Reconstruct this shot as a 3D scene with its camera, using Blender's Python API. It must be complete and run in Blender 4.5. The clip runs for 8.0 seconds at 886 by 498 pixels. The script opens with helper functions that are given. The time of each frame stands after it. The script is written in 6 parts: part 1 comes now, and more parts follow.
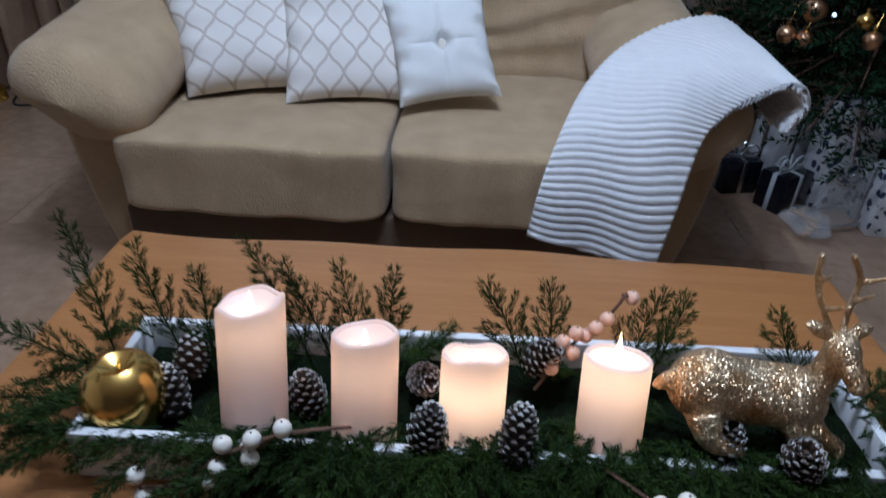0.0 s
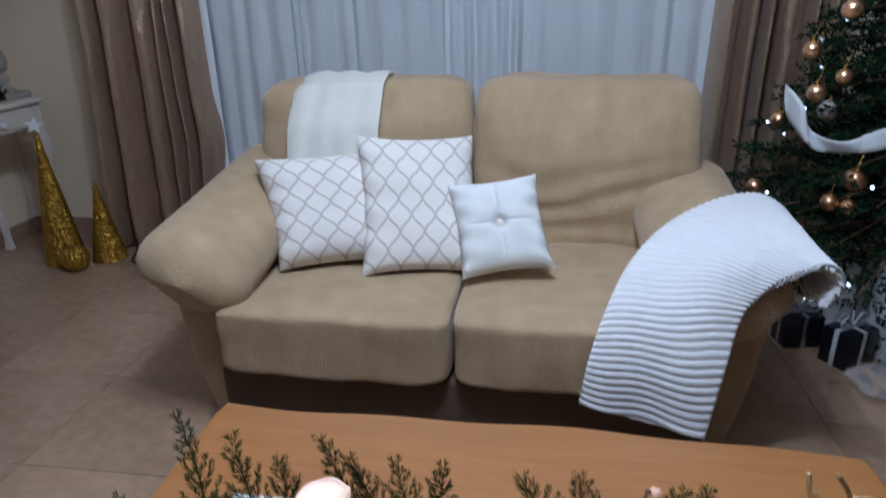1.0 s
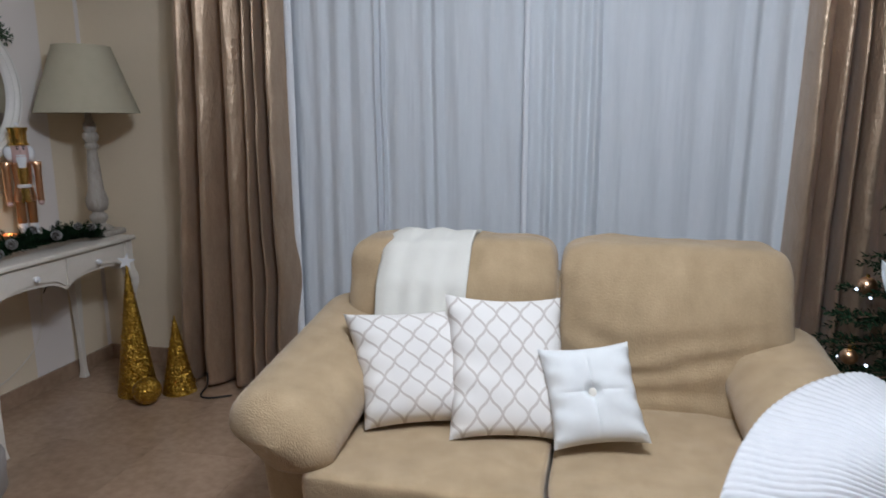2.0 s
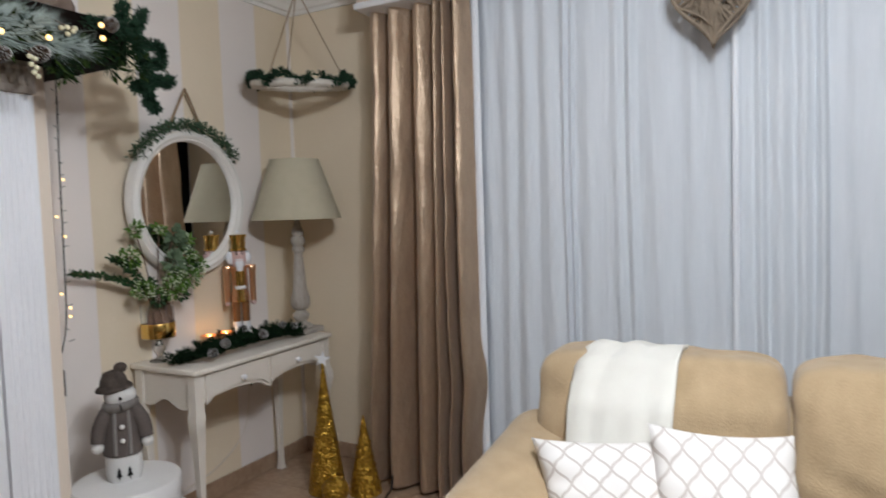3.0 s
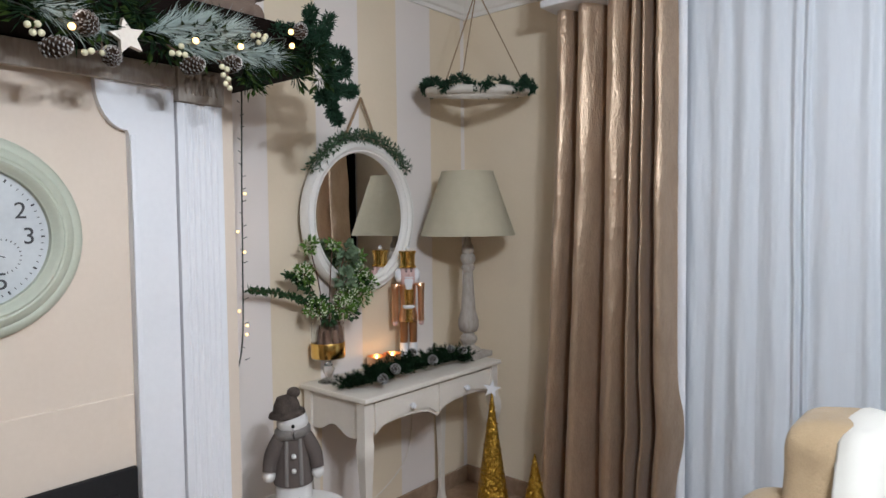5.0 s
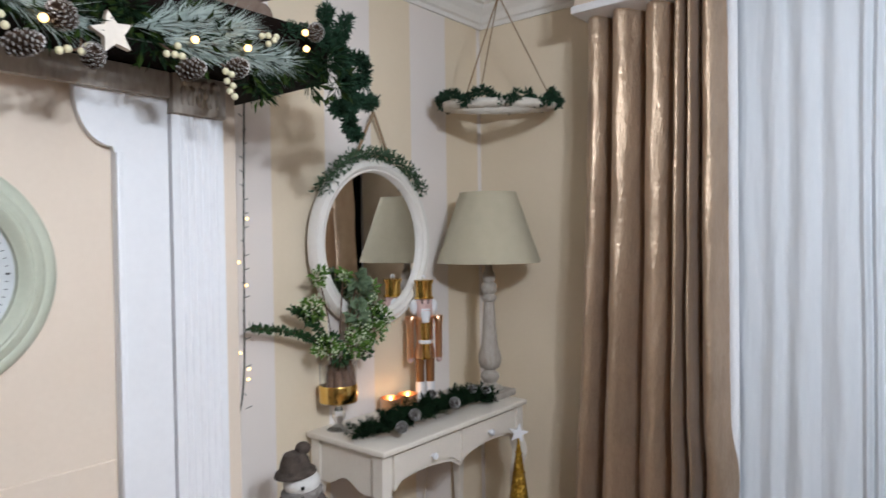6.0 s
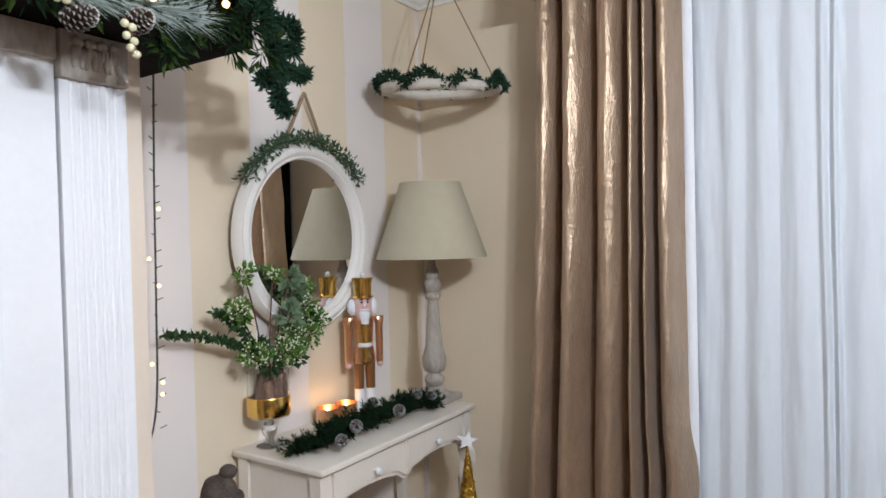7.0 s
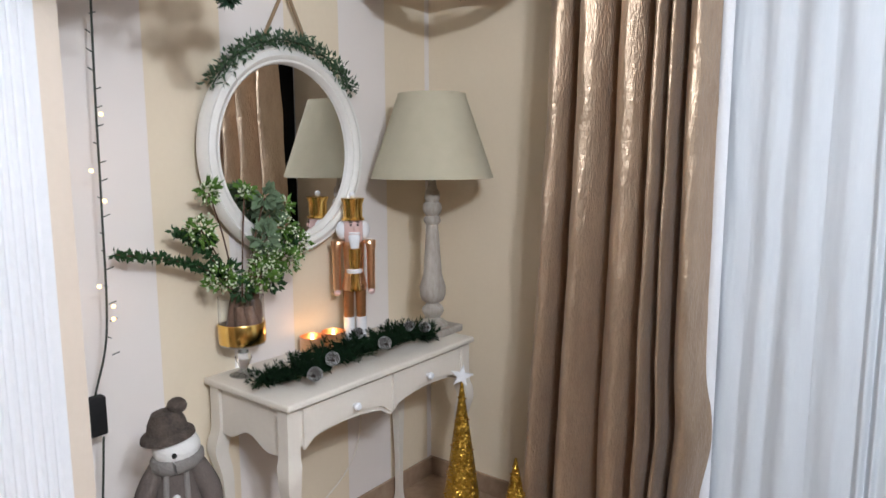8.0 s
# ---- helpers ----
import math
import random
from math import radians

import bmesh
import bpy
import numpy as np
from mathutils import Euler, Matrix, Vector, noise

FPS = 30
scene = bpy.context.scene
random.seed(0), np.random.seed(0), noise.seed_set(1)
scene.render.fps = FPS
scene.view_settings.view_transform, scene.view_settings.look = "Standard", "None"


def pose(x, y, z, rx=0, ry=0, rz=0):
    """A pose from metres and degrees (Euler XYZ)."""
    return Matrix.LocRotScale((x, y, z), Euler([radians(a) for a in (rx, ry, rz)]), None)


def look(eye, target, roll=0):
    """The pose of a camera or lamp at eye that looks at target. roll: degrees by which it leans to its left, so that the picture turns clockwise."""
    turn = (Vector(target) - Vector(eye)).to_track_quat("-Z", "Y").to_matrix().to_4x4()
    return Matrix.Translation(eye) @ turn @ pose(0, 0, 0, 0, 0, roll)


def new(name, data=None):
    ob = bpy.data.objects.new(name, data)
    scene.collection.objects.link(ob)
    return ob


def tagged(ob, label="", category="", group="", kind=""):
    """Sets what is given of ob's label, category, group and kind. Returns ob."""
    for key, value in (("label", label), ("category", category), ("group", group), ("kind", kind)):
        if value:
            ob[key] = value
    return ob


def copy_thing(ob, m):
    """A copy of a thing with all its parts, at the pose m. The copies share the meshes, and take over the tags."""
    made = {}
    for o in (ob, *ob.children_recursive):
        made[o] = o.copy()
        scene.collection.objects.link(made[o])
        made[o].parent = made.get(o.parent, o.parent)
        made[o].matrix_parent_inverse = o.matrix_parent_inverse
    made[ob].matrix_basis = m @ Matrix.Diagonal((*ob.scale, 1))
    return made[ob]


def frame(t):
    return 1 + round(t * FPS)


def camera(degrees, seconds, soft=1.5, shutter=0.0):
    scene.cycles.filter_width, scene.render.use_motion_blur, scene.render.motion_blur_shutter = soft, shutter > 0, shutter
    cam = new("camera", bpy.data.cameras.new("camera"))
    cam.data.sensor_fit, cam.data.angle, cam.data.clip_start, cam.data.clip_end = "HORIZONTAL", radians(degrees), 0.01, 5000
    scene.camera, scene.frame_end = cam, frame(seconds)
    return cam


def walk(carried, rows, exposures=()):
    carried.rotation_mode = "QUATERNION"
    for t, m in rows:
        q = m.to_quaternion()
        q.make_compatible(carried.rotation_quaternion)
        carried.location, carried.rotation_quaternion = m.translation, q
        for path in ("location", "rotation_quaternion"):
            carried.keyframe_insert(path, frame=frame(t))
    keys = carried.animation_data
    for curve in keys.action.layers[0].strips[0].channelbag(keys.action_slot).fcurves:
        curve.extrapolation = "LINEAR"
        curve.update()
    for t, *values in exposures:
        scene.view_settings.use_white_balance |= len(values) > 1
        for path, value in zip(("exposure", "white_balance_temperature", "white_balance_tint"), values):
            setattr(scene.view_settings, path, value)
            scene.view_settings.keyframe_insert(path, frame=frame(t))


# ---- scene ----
cam = camera(68.3, 8.0, shutter=0.3)
PATH = [
    (0, (2.693, -3.001, 1.025), (2.666, -1.308, -0.041), 2.4),
    (0.5, (2.705, -3.046, 1.13), (2.561, -1.281, 0.2), 1.0),
    (1, (2.741, -3.086, 1.198), (2.464, -1.246, 0.465), -1.2),
    (1.2, (2.734, -3.09, 1.236), (2.418, -1.22, 0.601), -0.7),
    (2.3, (2.549, -3.085, 1.339), (2.057, -1.175, 1.006), -0.3),
    (2.5, (2.541, -3.049, 1.35), (1.951, -1.161, 1.053), -0.5),
    (3, (2.531, -2.953, 1.392), (1.589, -1.192, 1.272), -1.8),
    (3.5, (2.569, -2.874, 1.447), (1.437, -1.23, 1.331), -0.2),
    (4, (2.463, -2.857, 1.466), (1.233, -1.284, 1.356), 0.9),
    (4.5, (2.304, -2.86, 1.463), (1.061, -1.294, 1.405), -1.4),
    (4.7, (2.26, -2.85, 1.451), (1.005, -1.296, 1.362), -1.1),
    (5.8, (2.015, -2.685, 1.48), (0.666, -1.21, 1.413), -1.1),
    (6, (1.933, -2.674, 1.484), (0.667, -1.127, 1.446), -0.8),
    (6.5, (1.849, -2.615, 1.469), (0.719, -0.965, 1.436), -1.9),
    (7, (1.77, -2.535, 1.454), (0.675, -0.862, 1.415), -1.4),
    (7.5, (1.768, -2.386, 1.447), (0.618, -0.757, 1.29), -1.1),
    (8, (1.783, -2.236, 1.436), (0.579, -0.662, 1.164), -0.2),
]
EXPOSURES = [(0, -1.4, 5150, 10), (0.5, -1.27, 5200, 10), (1.2, -1.15, 5350, 10), (2.3, -0.82, 6150, 10), (3.0, -0.5, 6300, 10), (4.5, -0.33, 6150, 10), (6.0, -0.12, 6080, 10), (8.0, 0.16, 6100, 10)]
walk(cam, [(t, look(eye, target, roll)) for t, eye, target, roll in PATH], EXPOSURES)

LAMP_W, LAMP_COL = 72, (0.92, 0.96, 1.0)
LX, LY = 2.64, -2.28

# ---- world and light ----
world = bpy.data.worlds.new("night")
scene.world = world
world.use_nodes = True
world.node_tree.nodes["Background"].inputs[0].default_value = (0.02, 0.028, 0.05, 1)
world.node_tree.nodes["Background"].inputs[1].default_value = 0.3


def lamp_light(name, place, watts, colour, size):
    data = bpy.data.lights.new(name, "POINT")
    data.energy, data.color, data.shadow_soft_size = watts, colour, size
    ob = new(name, data)
    ob.location = place
    return ob


# three bulbs of the ceiling fitting over the middle of the room
for dx, dy in ((0.17, 0.0), (-0.09, 0.15), (-0.09, -0.15)):
    lamp_light("ceiling_bulb_light", (LX + dx, LY + dy, 2.30), LAMP_W, LAMP_COL, 0.05)


# ---- materials ----
def mat(name, a, b=None, rough=0.6, metal=0.0, scale=6.0, fine=90.0, bump=0.15, stretch=(1, 1, 1), mix=0.5, sheen=0.0, coat=0.0, spec=0.5, alpha=1.0, trans=0.0, emit=0.0, sss=0.0, rand=0.0):
    m = bpy.data.materials.new(name)
    m.use_nodes = True
    nt = m.node_tree
    n, l = nt.nodes, nt.links
    p = n["Principled BSDF"]
    tc = n.new("ShaderNodeTexCoord")
    mp = n.new("ShaderNodeMapping")
    mp.inputs["Scale"].default_value = stretch
    l.new(tc.outputs["Object"], mp.inputs[0])
    big, small = n.new("ShaderNodeTexNoise"), n.new("ShaderNodeTexNoise")
    big.inputs["Scale"].default_value, big.inputs["Detail"].default_value = scale, 5
    small.inputs["Scale"].default_value, small.inputs["Detail"].default_value = fine, 3
    l.new(mp.outputs[0], big.inputs[0]), l.new(mp.outputs[0], small.inputs[0])
    add = n.new("ShaderNodeMath")
    add.operation = "MULTIPLY_ADD"
    add.inputs[1].default_value = 0.6
    l.new(big.outputs[0], add.inputs[0])
    half = n.new("ShaderNodeMath")
    half.operation = "MULTIPLY"
    half.inputs[1].default_value = 0.4
    l.new(small.outputs[0], half.inputs[0]), l.new(half.outputs[0], add.inputs[2])
    ramp = n.new("ShaderNodeMapRange")
    ramp.inputs[1].default_value, ramp.inputs[2].default_value = 0.5 - mix * 0.5, 0.5 + mix * 0.5
    l.new(add.outputs[0], ramp.inputs[0])
    mx = n.new("ShaderNodeMix")
    mx.data_type = "RGBA"
    mx.inputs[6].default_value, mx.inputs[7].default_value = (*a, 1), (*(b or tuple(c * 0.8 for c in a)), 1)
    l.new(ramp.outputs[0], mx.inputs[0])
    colour = mx.outputs[2]
    if rand:
        info = n.new("ShaderNodeObjectInfo")
        hsv = n.new("ShaderNodeHueSaturation")
        rr = n.new("ShaderNodeMapRange")
        rr.inputs[3].default_value, rr.inputs[4].default_value = 1 - rand, 1 + rand
        l.new(info.outputs["Random"], rr.inputs[0]), l.new(rr.outputs[0], hsv.inputs["Value"]), l.new(colour, hsv.inputs["Color"])
        colour = hsv.outputs[0]
    l.new(colour, p.inputs["Base Color"])
    rv = n.new("ShaderNodeMapRange")
    rv.inputs[3].default_value, rv.inputs[4].default_value = max(0.02, rough - 0.08), min(1, rough + 0.08)
    l.new(big.outputs[0], rv.inputs[0]), l.new(rv.outputs[0], p.inputs["Roughness"])
    p.inputs["Metallic"].default_value = metal
    p.inputs["Sheen Weight"].default_value = sheen
    p.inputs["Coat Weight"].default_value = coat
    p.inputs["Specular IOR Level"].default_value = spec
    p.inputs["Alpha"].default_value = alpha
    p.inputs["Transmission Weight"].default_value = trans
    if sss:
        p.inputs["Subsurface Weight"].default_value = sss
        p.inputs["Subsurface Radius"].default_value = (0.03, 0.015, 0.008)
        p.inputs["Subsurface Scale"].default_value = 1.0
    if emit:
        l.new(colour, p.inputs["Emission Color"])
        p.inputs["Emission Strength"].default_value = emit
    if bump:
        bp = n.new("ShaderNodeBump")
        bp.inputs["Strength"].default_value, bp.inputs["Distance"].default_value = bump, 0.004
        l.new(small.outputs[0], bp.inputs["Height"]), l.new(bp.outputs[0], p.inputs["Normal"])
    return m


def recolour(m, make):
    """Puts a colour pattern, from make(nodes, links, colour), between a material's colour and its shader."""
    nt = m.node_tree
    p = nt.nodes["Principled BSDF"]
    src = p.inputs["Base Color"].links[0].from_socket
    nt.links.new(make(nt.nodes, nt.links, src), p.inputs["Base Color"])
    return m


def mathnode(n, l, op, a, b=0.0, c=0.0):
    q = n.new("ShaderNodeMath")
    q.operation = op
    for i, v in enumerate((a, b, c)):
        if isinstance(v, (int, float)):
            q.inputs[i].default_value = v
        else:
            l.new(v, q.inputs[i])
    return q.outputs[0]


def mixnode(n, l, fac, a, b):
    q = n.new("ShaderNodeMix")
    q.data_type = "RGBA"
    l.new(fac, q.inputs[0])
    for i, v in ((6, a), (7, b)):
        if isinstance(v, tuple):
            q.inputs[i].default_value = (*v, 1)
        else:
            l.new(v, q.inputs[i])
    return q.outputs[2]


def stripes(axis, start, period):
    """Wallpaper stripes along one axis: pale bands over the cream ground."""
    def make(n, l, src):
        sep = n.new("ShaderNodeSeparateXYZ")
        geo = n.new("ShaderNodeNewGeometry")
        l.new(geo.outputs["Position"], sep.inputs[0])
        v = mathnode(n, l, "SUBTRACT", sep.outputs[axis], start)
        v = mathnode(n, l, "DIVIDE", v, period)
        v = mathnode(n, l, "FRACT", v)
        v = mathnode(n, l, "LESS_THAN", v, 0.5)
        return mixnode(n, l, v, src, (0.79, 0.735, 0.70))
    return make


def trellis(n, l, src):
    """Printed ogee trellis in taupe on white cotton."""
    uv = n.new("ShaderNodeTexCoord")
    sep = n.new("ShaderNodeSeparateXYZ")
    l.new(uv.outputs["UV"], sep.inputs[0])
    u = mathnode(n, l, "MULTIPLY", sep.outputs[0], 4.8 * 2 * math.pi)
    v = mathnode(n, l, "MULTIPLY", sep.outputs[1], 4.1 * 2 * math.pi)
    p, q = mathnode(n, l, "ADD", u, v), mathnode(n, l, "SUBTRACT", u, v)
    pw = mathnode(n, l, "ADD", p, mathnode(n, l, "MULTIPLY", mathnode(n, l, "SINE", q), -0.24))
    qw = mathnode(n, l, "ADD", q, mathnode(n, l, "MULTIPLY", mathnode(n, l, "SINE", p), -0.24))
    pw, qw = (mathnode(n, l, "ABSOLUTE", mathnode(n, l, "COSINE", mathnode(n, l, "MULTIPLY", w, 0.5))) for w in (pw, qw))
    f = mathnode(n, l, "LESS_THAN", mathnode(n, l, "MINIMUM", pw, qw), 0.19)
    return mixnode(n, l, mathnode(n, l, "MULTIPLY", f, 0.8), src, (0.48, 0.42, 0.38))


W_WALL = recolour(mat("striped_wallpaper", (0.78, 0.675, 0.52), (0.74, 0.635, 0.48), 0.75, scale=3, fine=60, bump=0.06), stripes(1, -1.018, 0.494))
N_WALL = mat("striped_wallpaper_north", (0.78, 0.675, 0.52), (0.74, 0.635, 0.48), 0.75, scale=3, fine=60, bump=0.06)
PLAIN_WALL = mat("cream_wall_paint", (0.73, 0.63, 0.53), (0.68, 0.58, 0.48), 0.8, scale=3, fine=70, bump=0.08)
CEIL = mat("ceiling_paint", (0.82, 0.81, 0.79), (0.77, 0.76, 0.74), 0.9, fine=50, bump=0.05)
PLASTER = mat("white_plaster", (0.84, 0.82, 0.79), (0.78, 0.76, 0.72), 0.65, fine=50, bump=0.05)
# unseen walls: albedo set low so that less light bounces into the shadows
FAR_WALL = mat("low_bounce_far_wall", (0.27, 0.235, 0.20), (0.23, 0.20, 0.17), 0.85, scale=3, fine=70, bump=0.08)
MARBLE = mat("beige_marble", (0.42, 0.292, 0.20), (0.27, 0.178, 0.115), 0.15, scale=4, fine=26, bump=0.02, mix=0.35, rand=0.07)
GROUT = mat("tile_joint", (0.24, 0.18, 0.14), None, 0.8)
FABRIC = mat("tan_woven_upholstery", (0.47, 0.345, 0.205), (0.35, 0.25, 0.14), 0.92, scale=14, fine=300, bump=0.75, stretch=(1, 1, 0.45), sheen=0.2, mix=0.36)
# base cloth: a darker brown, deepened further for the shade below the seat
FABRIC_SHADED = mat("shaded_base_cloth", (0.11, 0.072, 0.044), (0.075, 0.05, 0.03), 0.9, scale=5, fine=420, bump=0.4)
PILLOW_PRINT = recolour(mat("white_cotton_print", (0.80, 0.77, 0.74), (0.74, 0.71, 0.68), 0.85, fine=500, bump=0.3), trellis)
PILLOW_WHITE = mat("white_woven_cotton", (0.77, 0.78, 0.78), (0.70, 0.71, 0.71), 0.85, scale=20, fine=700, bump=0.4)
FLEECE = mat("white_ribbed_fleece", (0.82, 0.82, 0.84), (0.72, 0.73, 0.76), 0.95, scale=30, fine=600, bump=0.6, sheen=0.4)
IVORY = mat("ivory_knit", (0.74, 0.72, 0.66), (0.67, 0.65, 0.59), 0.9, scale=15, fine=500, bump=0.4, sheen=0.2)
SATIN = mat("mocha_satin", (0.60, 0.45, 0.32), (0.38, 0.275, 0.19), 0.37, metal=0.75, scale=26, fine=170, bump=0.9, stretch=(1, 1, 0.3), mix=0.7, sheen=0.2)
SHEER = mat("white_sheer_cloth", (0.68, 0.715, 0.76), (0.62, 0.655, 0.70), 0.8, scale=40, fine=300, bump=0.1, stretch=(1, 1, 0.1), alpha=0.94)
WOOD = mat("oiled_oak", (0.40, 0.185, 0.062), (0.28, 0.115, 0.034), 0.38, scale=7, fine=60, bump=0.06, stretch=(0.5, 7, 3), mix=0.5)
DARKWOOD = mat("dark_stained_beam", (0.0045, 0.003, 0.0025), (0.008, 0.005, 0.004), 0.7, scale=6, fine=60, bump=0.3, spec=0.04, stretch=(4, 0.5, 4))
GREYPAINT = mat("greige_painted_wood", (0.77, 0.72, 0.645), (0.71, 0.655, 0.58), 0.5, scale=8, fine=60, bump=0.06)
WHITEPAINT = mat("white_painted_wood", (0.82, 0.83, 0.86), (0.75, 0.76, 0.79), 0.5, scale=5, fine=60, bump=0.08)
DISTRESSED = mat("distressed_grey_wood", (0.50, 0.46, 0.41), (0.30, 0.26, 0.22), 0.7, scale=18, fine=90, bump=0.3, stretch=(1, 1, 0.3), mix=0.35)
LINEN = mat("sage_linen_shade", (0.50, 0.46, 0.34), (0.45, 0.41, 0.30), 0.85, scale=20, fine=600, bump=0.3)
MIRROR = mat("mirror_glass", (0.9, 0.9, 0.9), (0.88, 0.88, 0.88), 0.0, metal=1.0, bump=0)
MIRROR.node_tree.nodes["Principled BSDF"].inputs["Roughness"].links and MIRROR.node_tree.links.remove(MIRROR.node_tree.nodes["Principled BSDF"].inputs["Roughness"].links[0])
MIRROR.node_tree.nodes["Principled BSDF"].inputs["Roughness"].default_value = 0.01
GOLD = mat("polished_gold", (0.85, 0.58, 0.18), (0.75, 0.48, 0.13), 0.2, metal=1, bump=0.05)
GLITTER = mat("gold_glitter", (0.58, 0.35, 0.05), (0.28, 0.15, 0.015), 0.34, metal=0.85, scale=60, fine=220, bump=1.0, mix=0.3)
CHAMPAGNE = mat("champagne_glitter", (0.88, 0.74, 0.52), (0.50, 0.26, 0.09), 0.34, metal=0.85, scale=30, fine=300, bump=0.5, mix=0.3)


def flakes(m, size, amount):
    """Glitter: every tiny flake is tilted its own way, so single ones flash."""
    nt = m.node_tree
    n, l = nt.nodes, nt.links
    p = n["Principled BSDF"]
    tc, vo, geo = n.new("ShaderNodeTexCoord"), n.new("ShaderNodeTexVoronoi"), n.new("ShaderNodeNewGeometry")
    vo.inputs["Scale"].default_value = 1 / size
    l.new(tc.outputs["Object"], vo.inputs["Vector"])
    sub, mul, add, nrm = (n.new("ShaderNodeVectorMath") for _ in range(4))
    sub.operation, mul.operation, add.operation, nrm.operation = "SUBTRACT", "SCALE", "ADD", "NORMALIZE"
    sub.inputs[1].default_value = (0.5, 0.5, 0.5)
    mul.inputs["Scale"].default_value = amount
    l.new(vo.outputs["Color"], sub.inputs[0]), l.new(sub.outputs[0], mul.inputs[0])
    l.new(geo.outputs["Normal"], add.inputs[0]), l.new(mul.outputs[0], add.inputs[1])
    l.new(add.outputs[0], nrm.inputs[0]), l.new(nrm.outputs[0], p.inputs["Normal"])
    return m


flakes(CHAMPAGNE, 0.0012, 1.25)
flakes(GLITTER, 0.004, 1.3)


def creases(m, scale, depth):
    """Soft pulls and dents of worn cloth, under the fine weave."""
    nt = m.node_tree
    n, l = nt.nodes, nt.links
    tc, ns, bp = n.new("ShaderNodeTexCoord"), n.new("ShaderNodeTexNoise"), n.new("ShaderNodeBump")
    ns.inputs["Scale"].default_value, ns.inputs["Detail"].default_value, ns.inputs["Distortion"].default_value = scale, 3, 0.2
    bp.inputs["Strength"].default_value, bp.inputs["Distance"].default_value = 0.6, depth
    weave = n["Principled BSDF"].inputs["Normal"].links[0].from_node
    l.new(tc.outputs["Object"], ns.inputs[0]), l.new(ns.outputs[0], bp.inputs["Height"]), l.new(bp.outputs[0], weave.inputs["Normal"])
    return m


creases(FABRIC, 5, 0.010)
creases(SATIN, 30, 0.007)
COPPER = mat("rose_copper", (0.92, 0.60, 0.38), (0.82, 0.48, 0.27), 0.3, metal=1, bump=0.05)
BLACK = mat("matt_black_metal", (0.011, 0.011, 0.012), (0.018, 0.017, 0.017), 0.6, fine=80, spec=0.2)
CORD = mat("dark_green_cord", (0.03, 0.04, 0.03), None, 0.6)
ROPE = mat("jute_rope", (0.36, 0.25, 0.15), (0.25, 0.17, 0.10), 0.9, fine=400, bump=0.6)
WICKER = mat("grey_wicker", (0.27, 0.215, 0.155), (0.16, 0.12, 0.085), 0.8, scale=30, fine=200, bump=0.5)
WHITEWICKER = mat("whitewashed_wicker", (0.74, 0.70, 0.64), (0.58, 0.53, 0.46), 0.8, scale=30, fine=200, bump=0.5)
GLASS = mat("clear_glass", (0.95, 0.97, 0.97), (0.95, 0.97, 0.97), 0.06, trans=1.0, bump=0)
NIGHT_GLASS = mat("window_glass", (0.02, 0.025, 0.03), (0.02, 0.025, 0.03), 0.1, bump=0)
BARK = mat("brown_bark", (0.14, 0.075, 0.045), (0.08, 0.04, 0.025), 0.85, scale=30, fine=150, bump=0.8)
NEEDLE = mat("green_conifer_needles", (0.032, 0.060, 0.009), (0.004, 0.010, 0.002), 0.6, scale=13, fine=60, bump=0, spec=0.12)
NEEDLE_DARK = mat("dark_artificial_needles", (0.011, 0.031, 0.012), (0.005, 0.015, 0.006), 0.85, scale=12, fine=60, bump=0, spec=0.12)
TINSEL = mat("green_tinsel_needles", (0.026, 0.066, 0.036), (0.010, 0.030, 0.016), 0.7, scale=14, fine=60, bump=0, spec=0.2)
FROST = mat("frosted_pine_needles", (0.44, 0.50, 0.48), (0.22, 0.29, 0.26), 0.7, scale=10, fine=60, bump=0, spec=0.12)
LEAF = mat("fresh_green_leaf", (0.14, 0.25, 0.05), (0.055, 0.125, 0.024), 0.55, scale=14, fine=60, bump=0, spec=0.12)
LEAF_GREY = mat("silver_eucalyptus_leaf", (0.20, 0.27, 0.17), (0.09, 0.14, 0.075), 0.6, scale=14, fine=60, bump=0, spec=0.12)
BUD = mat("white_bud", (0.75, 0.80, 0.62), (0.66, 0.72, 0.5), 0.6, scale=30, fine=200)
BERRY = mat("white_berry", (0.83, 0.80, 0.74), (0.78, 0.74, 0.67), 0.35, scale=30, fine=200, bump=0.05)
BERRY_CREAM = mat("cream_berry", (0.66, 0.63, 0.45), (0.58, 0.55, 0.37), 0.4, scale=30, fine=200, bump=0.05)
BERRY_PEACH = mat("peach_berry", (0.80, 0.52, 0.40), (0.72, 0.42, 0.30), 0.35, scale=30, fine=200, bump=0.05)
CONE_SCALE = mat("pine_cone_scale", (0.09, 0.05, 0.03), (0.05, 0.028, 0.018), 0.8, fine=120, bump=0.3)
SNOWTIP = mat("snow_tipped_scale", (0.80, 0.80, 0.80), (0.60, 0.58, 0.57), 0.85, scale=60, fine=200, bump=0.3)
STARWOOD = mat("whitewashed_wood", (0.74, 0.69, 0.62), (0.62, 0.56, 0.49), 0.8, fine=100)
TAN = mat("raw_tan_wood", (0.48, 0.28, 0.13), (0.38, 0.21, 0.09), 0.7, fine=60, stretch=(3, 3, 0.6))
FUR = mat("brown_grey_plush", (0.24, 0.17, 0.13), (0.14, 0.10, 0.08), 0.95, scale=20, fine=300, bump=1.0)
CLOCKRIM = mat("sage_green_paint", (0.52, 0.55, 0.45), (0.44, 0.47, 0.38), 0.5, scale=8, fine=80, bump=0.08)
DIAL = mat("aged_dial_paper", (0.60, 0.63, 0.64), (0.48, 0.51, 0.53), 0.6, scale=9, fine=60, bump=0)
